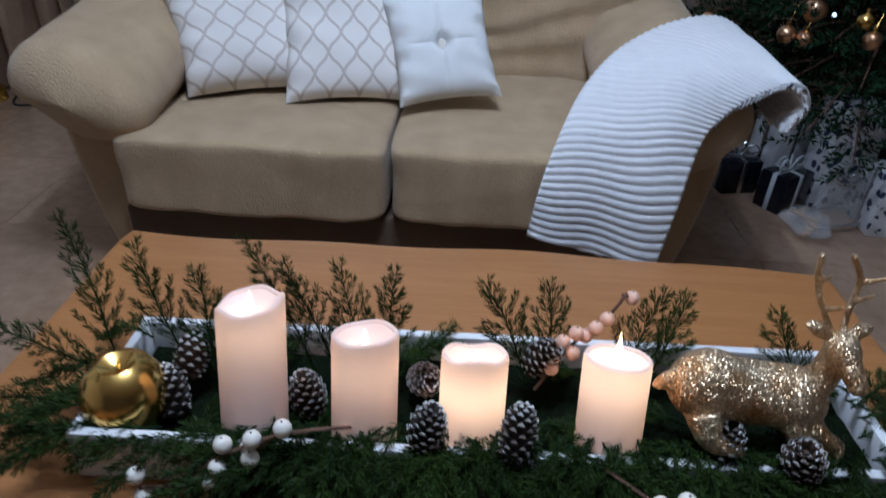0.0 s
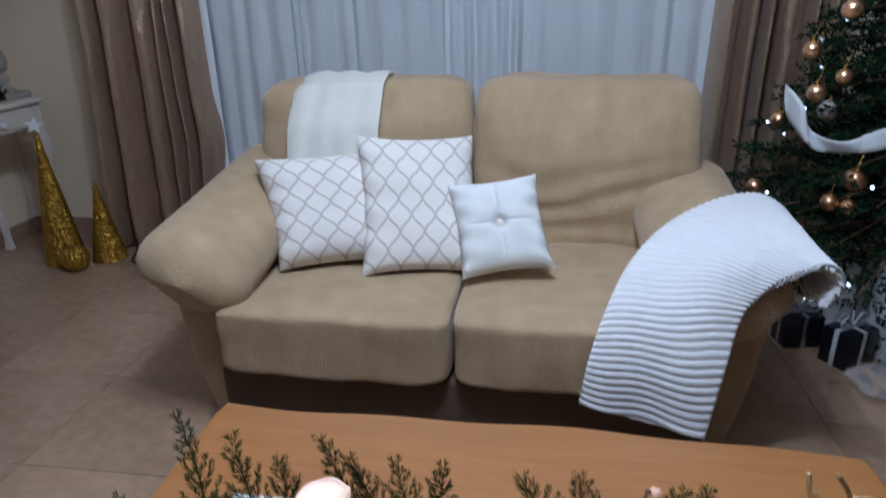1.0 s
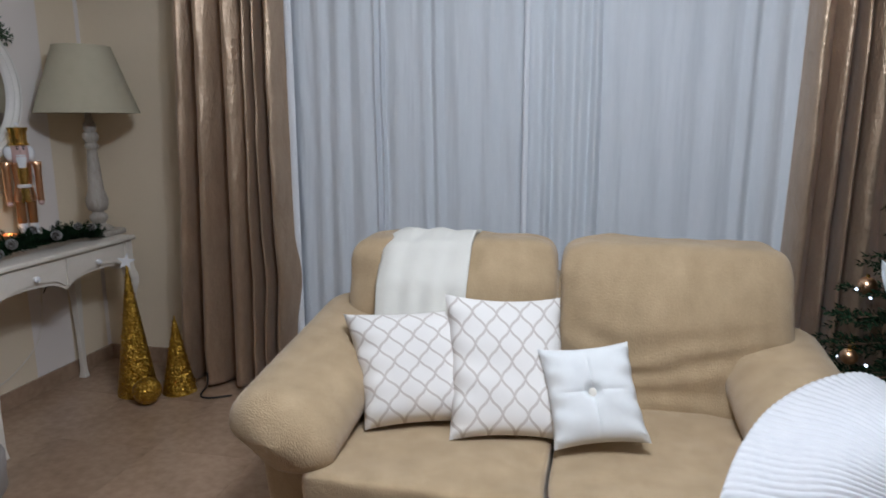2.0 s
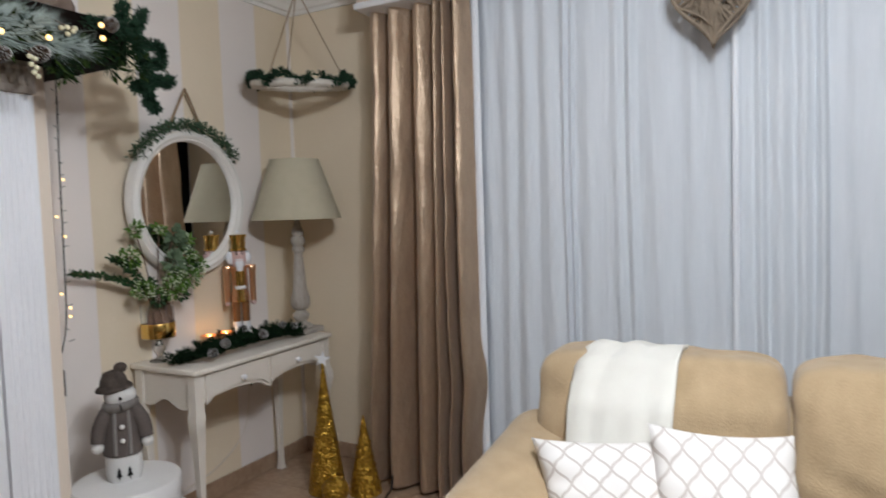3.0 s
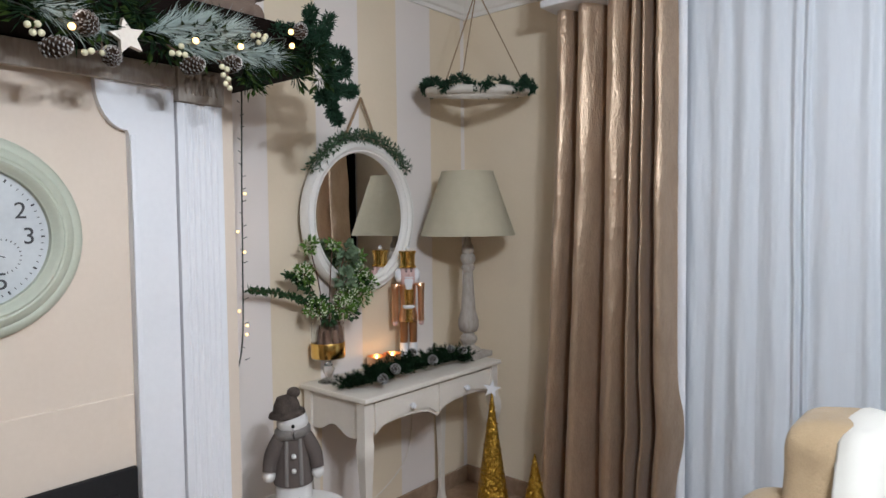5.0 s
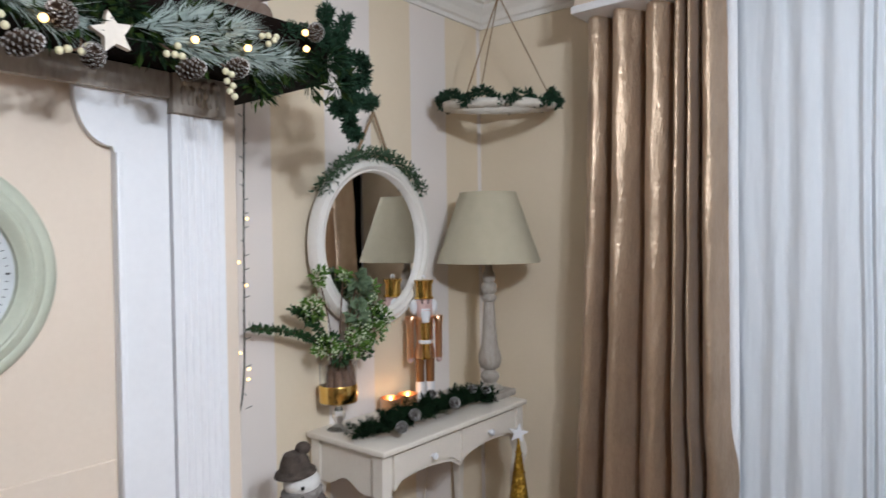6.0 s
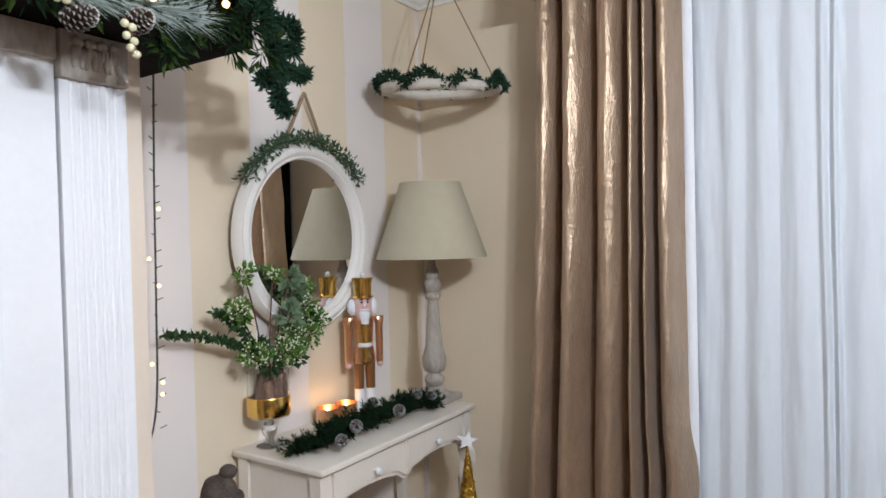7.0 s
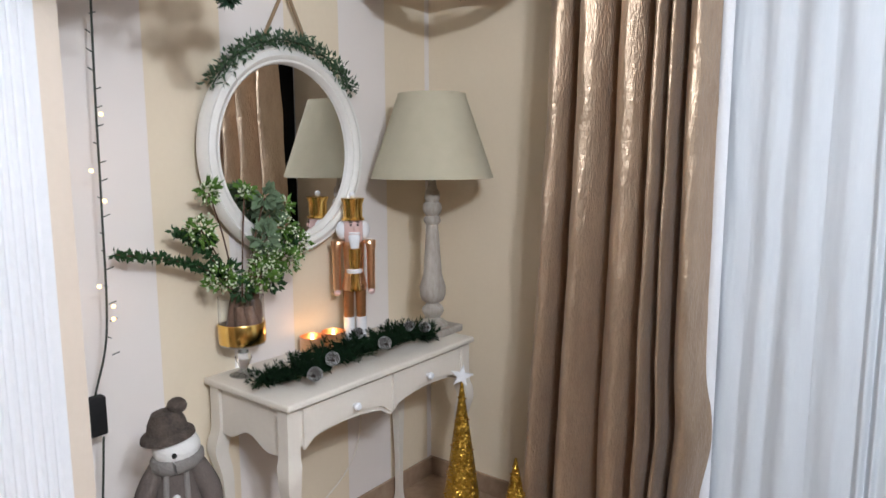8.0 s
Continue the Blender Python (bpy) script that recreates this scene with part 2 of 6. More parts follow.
INK = mat("dark_grey_ink", (0.06, 0.06, 0.065), None, 0.7)
WARMBULB = mat("warm_led", (1.0, 0.62, 0.24), (1.0, 0.62, 0.24), 0.4, bump=0, emit=3.5)
COOLBULB = mat("cool_led", (0.75, 0.85, 1.0), (0.75, 0.85, 1.0), 0.4, bump=0, emit=6)
FLAME = mat("led_flame", (1.0, 0.66, 0.28), (1.0, 0.66, 0.28), 0.4, bump=0, emit=18)
WHITEBOX = mat("white_card", (0.78, 0.77, 0.76), (0.72, 0.71, 0.70), 0.6, scale=5, fine=60, bump=0.05)
GREYBOX = mat("grey_card", (0.40, 0.37, 0.34), (0.33, 0.30, 0.28), 0.7, scale=5, fine=60, bump=0.05)
PLUSH = mat("white_plush", (0.78, 0.77, 0.75), (0.66, 0.65, 0.63), 0.95, fine=300, bump=0.8)
COAT = mat("brown_grey_felt", (0.15, 0.12, 0.105), (0.08, 0.065, 0.06), 0.95, fine=300, bump=0.8)
PINK = mat("pale_pink_paint", (0.72, 0.50, 0.47), (0.68, 0.46, 0.43), 0.5)
RIBBON = mat("white_organza_ribbon", (0.56, 0.58, 0.60), (0.46, 0.49, 0.52), 0.45, fine=200, bump=0.2)
SILVER = mat("silver_foil", (0.75, 0.76, 0.78), (0.55, 0.56, 0.58), 0.18, metal=1, scale=25, fine=120, bump=0.8)
CELLO = mat("clear_cellophane", (0.9, 0.92, 0.95), (0.9, 0.92, 0.95), 0.08, scale=20, fine=60, bump=0.8, alpha=0.22)
PAPER = mat("white_gift_paper", (0.72, 0.73, 0.76), (0.66, 0.67, 0.70), 0.5, scale=8, fine=60, bump=0.05)


def printed(n, l, src):
    """Small navy motifs scattered on gift paper."""
    tc = n.new("ShaderNodeTexCoord")
    vor = n.new("ShaderNodeTexVoronoi")
    vor.inputs["Scale"].default_value = 26
    noi = n.new("ShaderNodeTexNoise")
    noi.inputs["Scale"].default_value = 70
    l.new(tc.outputs["Object"], vor.inputs[0]), l.new(tc.outputs["Object"], noi.inputs[0])
    d = mathnode(n, l, "ADD", vor.outputs["Distance"], mathnode(n, l, "MULTIPLY", noi.outputs[0], 0.5))
    return mixnode(n, l, mathnode(n, l, "LESS_THAN", d, 0.60), src, (0.03, 0.045, 0.10))


PRINTPAPER = recolour(mat("navy_motif_gift_paper", (0.74, 0.75, 0.78), (0.68, 0.69, 0.72), 0.45, fine=60, bump=0.05), printed)
NAVY = mat("navy_foil_paper", (0.02, 0.022, 0.035), (0.012, 0.012, 0.02), 0.25, metal=0.5, fine=60, bump=0.3)


# ---- mesh helpers ----
def thing(name, label, category, place=(0, 0, 0), rz=0.0, group="", kind=""):
    ob = new(name)
    ob.matrix_basis = pose(*place, 0, 0, rz)
    return tagged(ob, label, category, group, kind)


def part(name, bm, material, parent=None, label="", smooth=True):
    me = bpy.data.meshes.new(name)
    bm.to_mesh(me)
    bm.free()
    for m in material if isinstance(material, (list, tuple)) else (material,):
        me.materials.append(m)
    if smooth:
        me.polygons.foreach_set("use_smooth", [True] * len(me.polygons))
        me.set_sharp_from_angle(angle=radians(42))
    ob = new(name, me)
    if parent:
        ob.parent = parent
    if label:
        ob["label"] = label
    return ob


def solo(name, bm, material, label, category, group="", kind="", place=None, smooth=True):
    ob = part(name, bm, material, None, "", smooth)
    if place is not None:
        ob.matrix_basis = place if isinstance(place, Matrix) else Matrix.Translation(place)
    return tagged(ob, label, category, group, kind)


def BM():
    return bmesh.new()


def box(bm, lo, hi, bev=0.0, seg=2, mi=0, m=None):
    lo, hi = Vector(lo), Vector(hi)
    mm = Matrix.Translation((lo + hi) / 2) @ Matrix.Diagonal((*(hi - lo), 1))
    vs = bmesh.ops.create_cube(bm, size=1, matrix=(m @ mm) if m else mm)["verts"]
    fs = {f for v in vs for f in v.link_faces}
    for f in fs:
        f.material_index = mi
    if bev:
        es = list({e for v in vs for e in v.link_edges})
        out = bmesh.ops.bevel(bm, geom=es, offset=bev, segments=seg, profile=0.5, affect="EDGES")
        for f in out["faces"]:
            f.material_index = mi
    return bm


def surf(bm, fn, nu, nv, cu=False, cv=False, mi=0):
    """A surface from fn(u, v), with u and v from 0 to 1; cu, cv: closed round. Keeps u and v as its uv."""
    uvl = bm.loops.layers.uv.verify()
    rows = []
    for i in range(nu if cu else nu + 1):
        rows.append([bm.verts.new(fn(i / nu, j / nv)) for j in range(nv if cv else nv + 1)])
    for i in range(nu):
        for j in range(nv):
            i2, j2 = (i + 1) % len(rows), (j + 1) % len(rows[0])
            try:
                f = bm.faces.new((rows[i][j], rows[i2][j], rows[i2][j2], rows[i][j2]))
            except ValueError:
                continue
            f.material_index = mi
            for lp, (a, b) in zip(f.loops, ((i, j), (i + 1, j), (i + 1, j + 1), (i, j + 1))):
                lp[uvl].uv = (a / nu, b / nv)
    return rows


def lathe(bm, prof, n=32, m=None, mi=0):
    m = m or Matrix()
    rings = []
    for r, z in prof:
        if r < 1e-5:
            rings.append([bm.verts.new(m @ Vector((0, 0, z)))])
        else:
            rings.append([bm.verts.new(m @ Vector((r * math.cos(a), r * math.sin(a), z))) for a in (2 * math.pi * k / n for k in range(n))])
    for p, q in zip(rings, rings[1:]):
        for k in range(n):
            a, b = [p[k % len(p)], p[(k + 1) % len(p)]], [q[(k + 1) % len(q)], q[k % len(q)]]
            vs = list(dict.fromkeys(a + b))
            if len(vs) > 2:
                bm.faces.new(vs).material_index = mi
    return bm


def ball(bm, c, r, n=16, mi=0, m=None):
    rx, ry, rz = (r, r, r) if isinstance(r, (int, float)) else r
    mm = Matrix.Translation(c) @ (m or Matrix()) @ Matrix.Diagonal((rx, ry, rz, 1))
    lathe(bm, [(math.sin(math.pi * k / (n // 2)) if 0 < k < n // 2 else 0, -math.cos(math.pi * k / (n // 2))) for k in range(n // 2 + 1)], n, mm, mi)
    return bm


def smoothpath(pts, k=6):
    """Catmull-Rom through the points."""
    p = [Vector(q) for q in pts]
    p = [2 * p[0] - p[1]] + p + [2 * p[-1] - p[-2]]
    out = []
    for i in range(1, len(p) - 2):
        for j in range(k):
            t = j / k
            a, b, c, d = p[i - 1 : i + 3]
            out.append(0.5 * (2 * b + (c - a) * t + (2 * a - 5 * b + 4 * c - d) * t * t + (3 * b - a - 3 * c + d) * t**3))
    return out + [p[-2]]


def tube(bm, pts, r, n=8, mi=0):
    pts = [Vector(p) for p in pts]
    rs = r if isinstance(r, (list, tuple)) else [r] * len(pts)
    ref = Vector((0.31, 0.17, 0.93)).normalized()
    rings = []
    for i, p in enumerate(pts):
        d = (pts[min(i + 1, len(pts) - 1)] - pts[max(i - 1, 0)]).normalized()
        a = d.cross(ref)
        if a.length < 0.05:
            a = d.cross(Vector((1, 0, 0)))
        a.normalize()
        b = d.cross(a)
        rr = rs[min(int(i * len(rs) / len(pts)), len(rs) - 1)] if len(rs) != len(pts) else rs[i]
        rings.append([bm.verts.new(p + rr * (math.cos(t) * a + math.sin(t) * b)) for t in (2 * math.pi * k / n for k in range(n))])
    for p, q in zip(rings, rings[1:]):
        for k in range(n):
            bm.faces.new((p[k], p[(k + 1) % n], q[(k + 1) % n], q[k])).material_index = mi
    for ring in (rings[0][::-1], rings[-1]):
        bm.faces.new(ring).material_index = mi
    return bm


def prism(bm, outline, axis, a, b, mi=0):
    """Extrudes a 2D outline along an axis (0, 1, 2) from a to b."""
    def put(p, s):
        q = list(p)
        q.insert(axis, s)
        return bm.verts.new(q)
    A, B = [put(p, a) for p in outline], [put(p, b) for p in outline]
    n = len(outline)
    for k in range(n):
        bm.faces.new((A[k], A[(k + 1) % n], B[(k + 1) % n], B[k])).material_index = mi
    bm.faces.new(A[::-1]).material_index = mi
    bm.faces.new(B).material_index = mi
    bmesh.ops.recalc_face_normals(bm, faces=bm.faces)
    return bm


class Leafy:
    """Collects many small leaves or needles into one mesh."""
    def __init__(self, seed):
        self.v, self.f, self.r = [], [], random.Random(seed)

    def leaf(self, p, d, length, width, fold=0.0):
        r = self.r
        d = d.normalized()
        s = d.cross(Vector((r.uniform(-1, 1), r.uniform(-1, 1), r.uniform(-1, 1))))
        if s.length < 1e-3:
            return
        s.normalize()
        k = len(self.v)
        mid = p + d * length * 0.5 + d.cross(s) * fold * length
        self.v += [p, mid + s * width / 2, p + d * length, mid - s * width / 2]
        self.f.append((k, k + 1, k + 2, k + 3))

    def needles(self, a, b, step, length, width, lean=1.2):
        """Needles all round a twig from a to b."""
        d = b - a
        n = max(2, int(d.length / step))
        d.normalize()
        for k in range(n):
            t = (k + self.r.random()) / n
            side = Vector((self.r.gauss(0, 1), self.r.gauss(0, 1), self.r.gauss(0, 1)))
            side -= side.project(d)
            if side.length < 1e-3:
                continue
            self.leaf(a + (b - a) * t, d * lean + side.normalized() * (0.9 - 0.3 * t), length * self.r.uniform(0.7, 1.1) * (1 - 0.35 * t), width)

    def spray(self, start, d, length, twig, step, nlen, nwid, droop=0.15, spread=0.9, face=(0, 0, 1)):
        """A feathery conifer spray: a curved stem with side twigs full of needles."""
        r = self.r
        d = Vector(d).normalized()
        side = d.cross(Vector(face))
        if side.length < 0.1:
            side = Vector((1, 0, 0))
        side.normalize()
        p, seg = Vector(start), length / 9
        stem = [p.copy()]
        for k in range(9):
            d = (d + Vector((r.gauss(0, 0.06), r.gauss(0, 0.06), -droop * 0.12 + r.gauss(0, 0.04)))).normalized()
            q = p + d * seg
            self.needles(p, q, step, nlen, nwid)
            stem.append(q.copy())
            if 0 < k < 9:
                for sgn in (-1, 1):
                    tl = twig * (1 - k / 10) * r.uniform(0.6, 1.1)
                    td = (d * 0.8 + side * sgn * spread * r.uniform(0.6, 1.1) + Vector((0, 0, r.gauss(0, 0.18)))).normalized()
                    mid = q + td * tl * 0.6
                    self.needles(q, mid, step, nlen, nwid)
                    self.needles(mid, mid + (td + d * 0.5).normalized() * tl * 0.4, step, nlen * 0.85, nwid)
            p = q
        return stem

    def mesh(self, name, material, parent=None, label=""):
        me = bpy.data.meshes.new(name)
        me.from_pydata([tuple(v) for v in self.v], [], self.f)
        me.materials.append(material)
        ob = new(name, me)
        if parent:
            ob.parent = parent
        if label:
            ob["label"] = label
        return ob


# ---- the room ----
X1, Y1, ZC = 6.4, -7.2, 2.62

floor_ob = solo("floor", box(BM(), (-0.2, Y1 - 0.2, -0.12), (X1 + 0.2, 0.2, -0.006)), GROUT, "polished beige marble tile floor with faint joints", "floor", kind="structure", smooth=False)
solo("wall_west", box(BM(), (-0.2, Y1 - 0.2, -0.1), (0, 0.2, ZC + 0.1)), W_WALL, "cream and pale pink striped wallpaper wall", "wall", kind="structure", smooth=False)
bm = BM()
WX0, WX1, WZ0, WZ1 = 0.78, 3.9, 0.12, 2.25
box(bm, (0, 0, -0.1), (WX0, 0.2, ZC + 0.1)), box(bm, (WX1, 0, -0.1), (X1 + 0.2, 0.2, ZC + 0.1))
box(bm, (WX0, 0, -0.1), (WX1, 0.2, WZ0)), box(bm, (WX0, 0, WZ1), (WX1, 0.2, ZC + 0.1))
solo("wall_north", bm, N_WALL, "cream striped wall with a wide curtained window", "wall", kind="structure", smooth=False)
# east and south walls stay out of view, darkened to hold down the fill
solo("wall_east", box(BM(), (X1, Y1 - 0.2, -0.1), (X1 + 0.2, 0.2, ZC + 0.1)), FAR_WALL, "plain wall out of view, coloured dark to cut bounced light", "wall", kind="structure", smooth=False)
solo("wall_south", box(BM(), (-0.2, Y1 - 0.2, -0.1), (X1 + 0.2, Y1, ZC + 0.1)), FAR_WALL, "plain wall out of view, coloured dark to cut bounced light", "wall", kind="structure", smooth=False)
solo("ceiling", box(BM(), (-0.2, Y1 - 0.2, ZC), (X1 + 0.2, 0.2, ZC + 0.12)), CEIL, "smooth white painted ceiling", "ceiling", kind="structure", smooth=False)

# coved cornice with steps
COVE = [(0, 0), (0.012, 0), (0.016, 0.018), (0.03, 0.024), (0.045, 0.05), (0.075, 0.078), (0.08, 0.09), (0.10, 0.094), (0.105, 0.108), (0, 0.108)]
bm = BM()
prism(bm, [(x, 2.512 + z) for x, z in COVE], 1, Y1, 0)
solo("trim_cornice_west", bm, PLASTER, "white stepped plaster cornice", "cornice", kind="structure", smooth=False)
bm = BM()
prism(bm, [(-y, 2.512 + z) for y, z in COVE], 0, 0.0, X1)
solo("trim_cornice_north", bm, PLASTER, "white stepped plaster cornice", "cornice", kind="structure", smooth=False)
solo("baseboard_west", box(BM(), (0, -1.6, 0), (0.012, 0, 0.085), 0.003), MARBLE, "low beige marble skirting", "baseboard", kind="structure", smooth=False)
solo("baseboard_north", box(BM(), (0.012, -0.012, 0), (WX0, 0, 0.085), 0.003), MARBLE, "low beige marble skirting", "baseboard", kind="structure", smooth=False)

# window behind the sheer
win = thing("window_1", "wide white framed window, dark at night", "window", kind="structure")
bm = BM()
for a, b in (((WX0, 0.05, WZ0), (WX1, 0.11, WZ0 + 0.06)), ((WX0, 0.05, WZ1 - 0.06), (WX1, 0.11, WZ1)), ((WX0, 0.05, WZ0), (WX0 + 0.06, 0.11, WZ1)), ((WX1 - 0.06, 0.05, WZ0), (WX1, 0.11, WZ1)), ((2.30, 0.05, WZ0), (2.38, 0.11, WZ1))):
    box(bm, a, b, 0.006)
part("window_frame", bm, WHITEPAINT, win)
for a, b in ((WX0 + 0.06, 2.30), (2.38, WX1 - 0.06)):
    part("pane", box(BM(), (a, 0.075, WZ0 + 0.06), (b, 0.083, WZ1 - 0.06)), NIGHT_GLASS, win, smooth=False)
solo("backdrop", box(BM(), (-2, 0.6, -1), (7, 0.62, 4)), NIGHT_GLASS, "dark night beyond the window", "night", kind="structure", smooth=False)

# chimney breast
BX = 0.30
solo("wall_chimney_breast", box(BM(), (0, -2.93, 0), (BX, -1.605, ZC)), PLAIN_WALL, "cream painted chimney breast", "wall", kind="structure", smooth=False)

solo("trim_breast_ledge", box(BM(), (BX, -2.58, 0.0), (BX + 0.0085, -1.955, 0.952), 0.003), PLAIN_WALL, "lower cream panel of the chimney breast with a fine ledge", "wall panel", kind="structure", smooth=False)

# pelmet over the curtains
pel = thing("pelmet", "cream painted pelmet box with white moulding over the curtains", "pelmet")
part("board", box(BM(), (0.70, -0.33, 2.375), (3.95, -0.005, 2.61), 0.004), PLAIN_WALL, pel, "cream fabric-covered board")
bm = BM()
box(bm, (0.688, -0.342, 2.352), (3.962, -0.005, 2.385), 0.008)
part("moulding", bm, WHITEPAINT, pel, "white lower moulding")


# ---- curtains ----
def drape(x0t, x1t, x0b, x1b, y, amp, folds, ztop, zbot, seed, nu=220, nv=36, spread=1.5, sharp=0.75, sway=0.0, flare=0.0, crinkle=0.0):
    """Hanging cloth: rounded ridges of uneven width with narrow valleys between them, that lean and merge on their way down."""
    r = random.Random(seed)
    steps = [0.0]
    for k in range(folds):
        steps.append(steps[-1] + r.uniform(0.35, 1.8))
    steps = [q / steps[-1] for q in steps]
    size = [r.uniform(0.4, 1.25) for _ in range(folds + 1)]
    lean = [r.uniform(-1, 1) for _ in range(folds + 1)]
    off = r.uniform(0, 30)

    def fn(u, v):
        z = ztop + (zbot - ztop) * v
        x0 = x0t + (x0b - x0t) * v**spread
        x1 = x1t + (x1b - x1t) * v**spread
        edge = u**5 * flare * (math.exp(-(((z - 0.58) / 0.16) ** 2)) - 0.3 * math.exp(-(((z - 0.25) / 0.14) ** 2)))
        uu = u + sway * math.sin(math.pi * u) * (noise.noise(Vector((u * folds * 0.55, v * 1.7, off))) * (0.4 + v))
        uu = min(1.0, max(0.0, uu))
        k = next(i for i in range(folds) if uu <= steps[i + 1] + 1e-9)
        loc = (uu - steps[k]) / (steps[k + 1] - steps[k])
        ridge = abs(math.sin(math.pi * loc)) ** sharp
        a = amp * (size[k] * (1 - loc) + size[k + 1] * loc) * (0.72 + 0.45 * v + 0.25 * lean[k] * math.sin(2.6 * v + 3 * lean[k]))
        wide = (x1t - x0t) / 0.5
        yy = y + a - 2 * a * ridge + crinkle * noise.noise(Vector((u * 11 * wide + 1.8 * z, z * 2.6, off))) + 0.5 * crinkle * noise.noise(Vector((u * 30 * wide - 3 * z, z * 7, off)))
        return (x0 + (x1 - x0) * (0.35 * uu + 0.65 * u) + edge, yy, z)
    bm = BM()
    surf(bm, fn, nu, nv)
    return bm


def thicken(ob, t):
    md = ob.modifiers.new("thickness", "SOLIDIFY")
    md.thickness, md.offset = t, 0
    return ob


thicken(solo("curtain", drape(0.695, 1.235, 0.59, 1.24, -0.225, 0.066, 6, 2.36, 0.02, 12, 460, 110, sharp=1.0, sway=0.06, flare=0.03, crinkle=0.010), SATIN, "mocha brown satin curtain hanging in deep folds", "curtain", "satin curtains"), 0.004)
thicken(solo("curtain", drape(3.44, 3.86, 3.40, 3.92, -0.225, 0.075, 6, 2.36, 0.02, 9, 340, 90, sharp=0.8, sway=0.08, flare=0.03, crinkle=0.010), SATIN, "mocha brown satin curtain hanging in deep folds", "curtain", "satin curtains"), 0.004)
SHEER_HEM = mat("doubled_sheer_hem", (0.76, 0.78, 0.82), (0.72, 0.74, 0.78), 0.8, scale=40, fine=300, bump=0.1)
sh1 = solo("sheer_curtain", drape(1.17, 2.36, 1.17, 2.37, -0.13, 0.011, 13, 2.36, 0.03, 3, 520, 40, sharp=1.8, sway=0.045, crinkle=0.004), SHEER, "white sheer curtain panel with soft folds", "curtain", "sheers")
sh2 = solo("sheer_curtain", drape(2.33, 3.52, 2.34, 3.54, -0.155, 0.011, 13, 2.36, 0.03, 4, 520, 40, sharp=1.8, sway=0.045, crinkle=0.004), SHEER, "white sheer curtain panel with soft folds", "curtain", "sheers")


part("hem", drape(1.228, 1.268, 1.228, 1.27, -0.185, 0.006, 1, 2.36, 0.03, 6, 12, 20), SHEER_HEM, sh1, "doubled white side hem")
part("hem", drape(2.328, 2.352, 2.328, 2.356, -0.186, 0.006, 1, 2.36, 0.03, 8, 12, 30, crinkle=0.006), SHEER_HEM, sh2, "doubled white side hem")


# ---- fireplace surround ----
fp = thing("fireplace", "tall white fluted fireplace surround with a dark wooden mantel", "fireplace")


def pilaster(y0, y1):
    bm = BM()
    n, d, x = 6, 0.0045, BX + 0.036
    prof = [(BX + 0.002, y0), (x, y0)]
    w = (y1 - y0 - 0.03) / n
    for k in range(n):
        a = y0 + 0.015 + k * w
        prof += [(x, a + 0.003)] + [(x - d * math.sin(math.pi * j / 5), a + 0.004 + (w - 0.008) * j / 5) for j in range(6)] + [(x, a + w - 0.003)]
    prof += [(x, y1), (BX + 0.002, y1)]
    return prism(bm, prof, 2, 0.12, 1.808)


def surround_side(y_out, sgn):
    """One side: a fluted pilaster, its capital and plinth, and the flat board with its bracket; sgn turns it towards the opening."""
    a, b = sorted((y_out, y_out + sgn * 0.148))
    part("pilaster", pilaster(a, b), WHITEPAINT, fp, "white fluted pilaster", smooth=False)
    cap = part("capital", box(BM(), (BX + 0.002, a - 0.002, 1.81), (BX + 0.05, b + 0.002, 1.913), 0.004), DISTRESSED, fp, "carved dark waxed capital")
    bm = BM()
    for k in range(4):
        yc = a + 0.02 + (b - a - 0.04) * (k + 0.5) / 4
        for j in range(3):
            ball(bm, (BX + 0.052, yc + 0.009 * (j - 1), 1.835 + 0.022 * (2 - abs(j - 1))), (0.008, 0.007, 0.026), 10)
        ball(bm, (BX + 0.052, yc, 1.89), (0.009, 0.014, 0.012), 10)
    tagged(part("carving", bm, DISTRESSED, cap), kind="stuff")
    part("plinth", box(BM(), (BX + 0.002, a - 0.01, 0), (BX + 0.055, b + 0.01, 0.12), 0.005), WHITEPAINT, fp)
    y2, y3 = y_out + sgn * 0.152, y_out + sgn * 0.287
    out = [(y2, 0.0), (y3, 0.0), (y3, 1.70)]
    for k in range(9):
        t = math.pi / 2 * k / 8
        out.append((y3 + sgn * (0.004 + 0.085 * math.sin(t)), 1.712 + 0.125 * (1 - math.cos(t))))
    out += [(y3 + sgn * 0.09, 1.913), (y2, 1.913)]
    part("side_board", prism(BM(), out, 0, BX + 0.002, BX + 0.024), WHITEPAINT, fp, "flat white board with a curved bracket", smooth=False)
    part("edge_bead", box(BM(), (BX + 0.024, min(y3, y3 - sgn * 0.018), 0.0), (BX + 0.033, max(y3, y3 - sgn * 0.018), 1.70), 0.004), WHITEPAINT, fp)


surround_side(-1.665, -1)
surround_side(-2.869, 1)
part("frieze", box(BM(), (BX + 0.026, -2.715, 1.845), (BX + 0.046, -1.819, 1.9125), 0.004), DISTRESSED, fp, "waxed wooden frieze strip under the mantel")
part("mantel", box(BM(), (0.004, -3.08, 1.915), (0.533, -1.454, 2.055), 0.006), DARKWOOD, fp, "dark stained wooden mantel beam")
insert = part("fire_insert", box(BM(), (BX + 0.009, -2.578, 0.10), (BX + 0.03, -1.96, 0.745), 0.006), BLACK, fp, "black cast-iron fire insert")
bm = BM()
box(bm, (BX + 0.03, -2.52, 0.16), (BX + 0.05, -2.02, 0.69), 0.01)
part("door", bm, BLACK, insert)
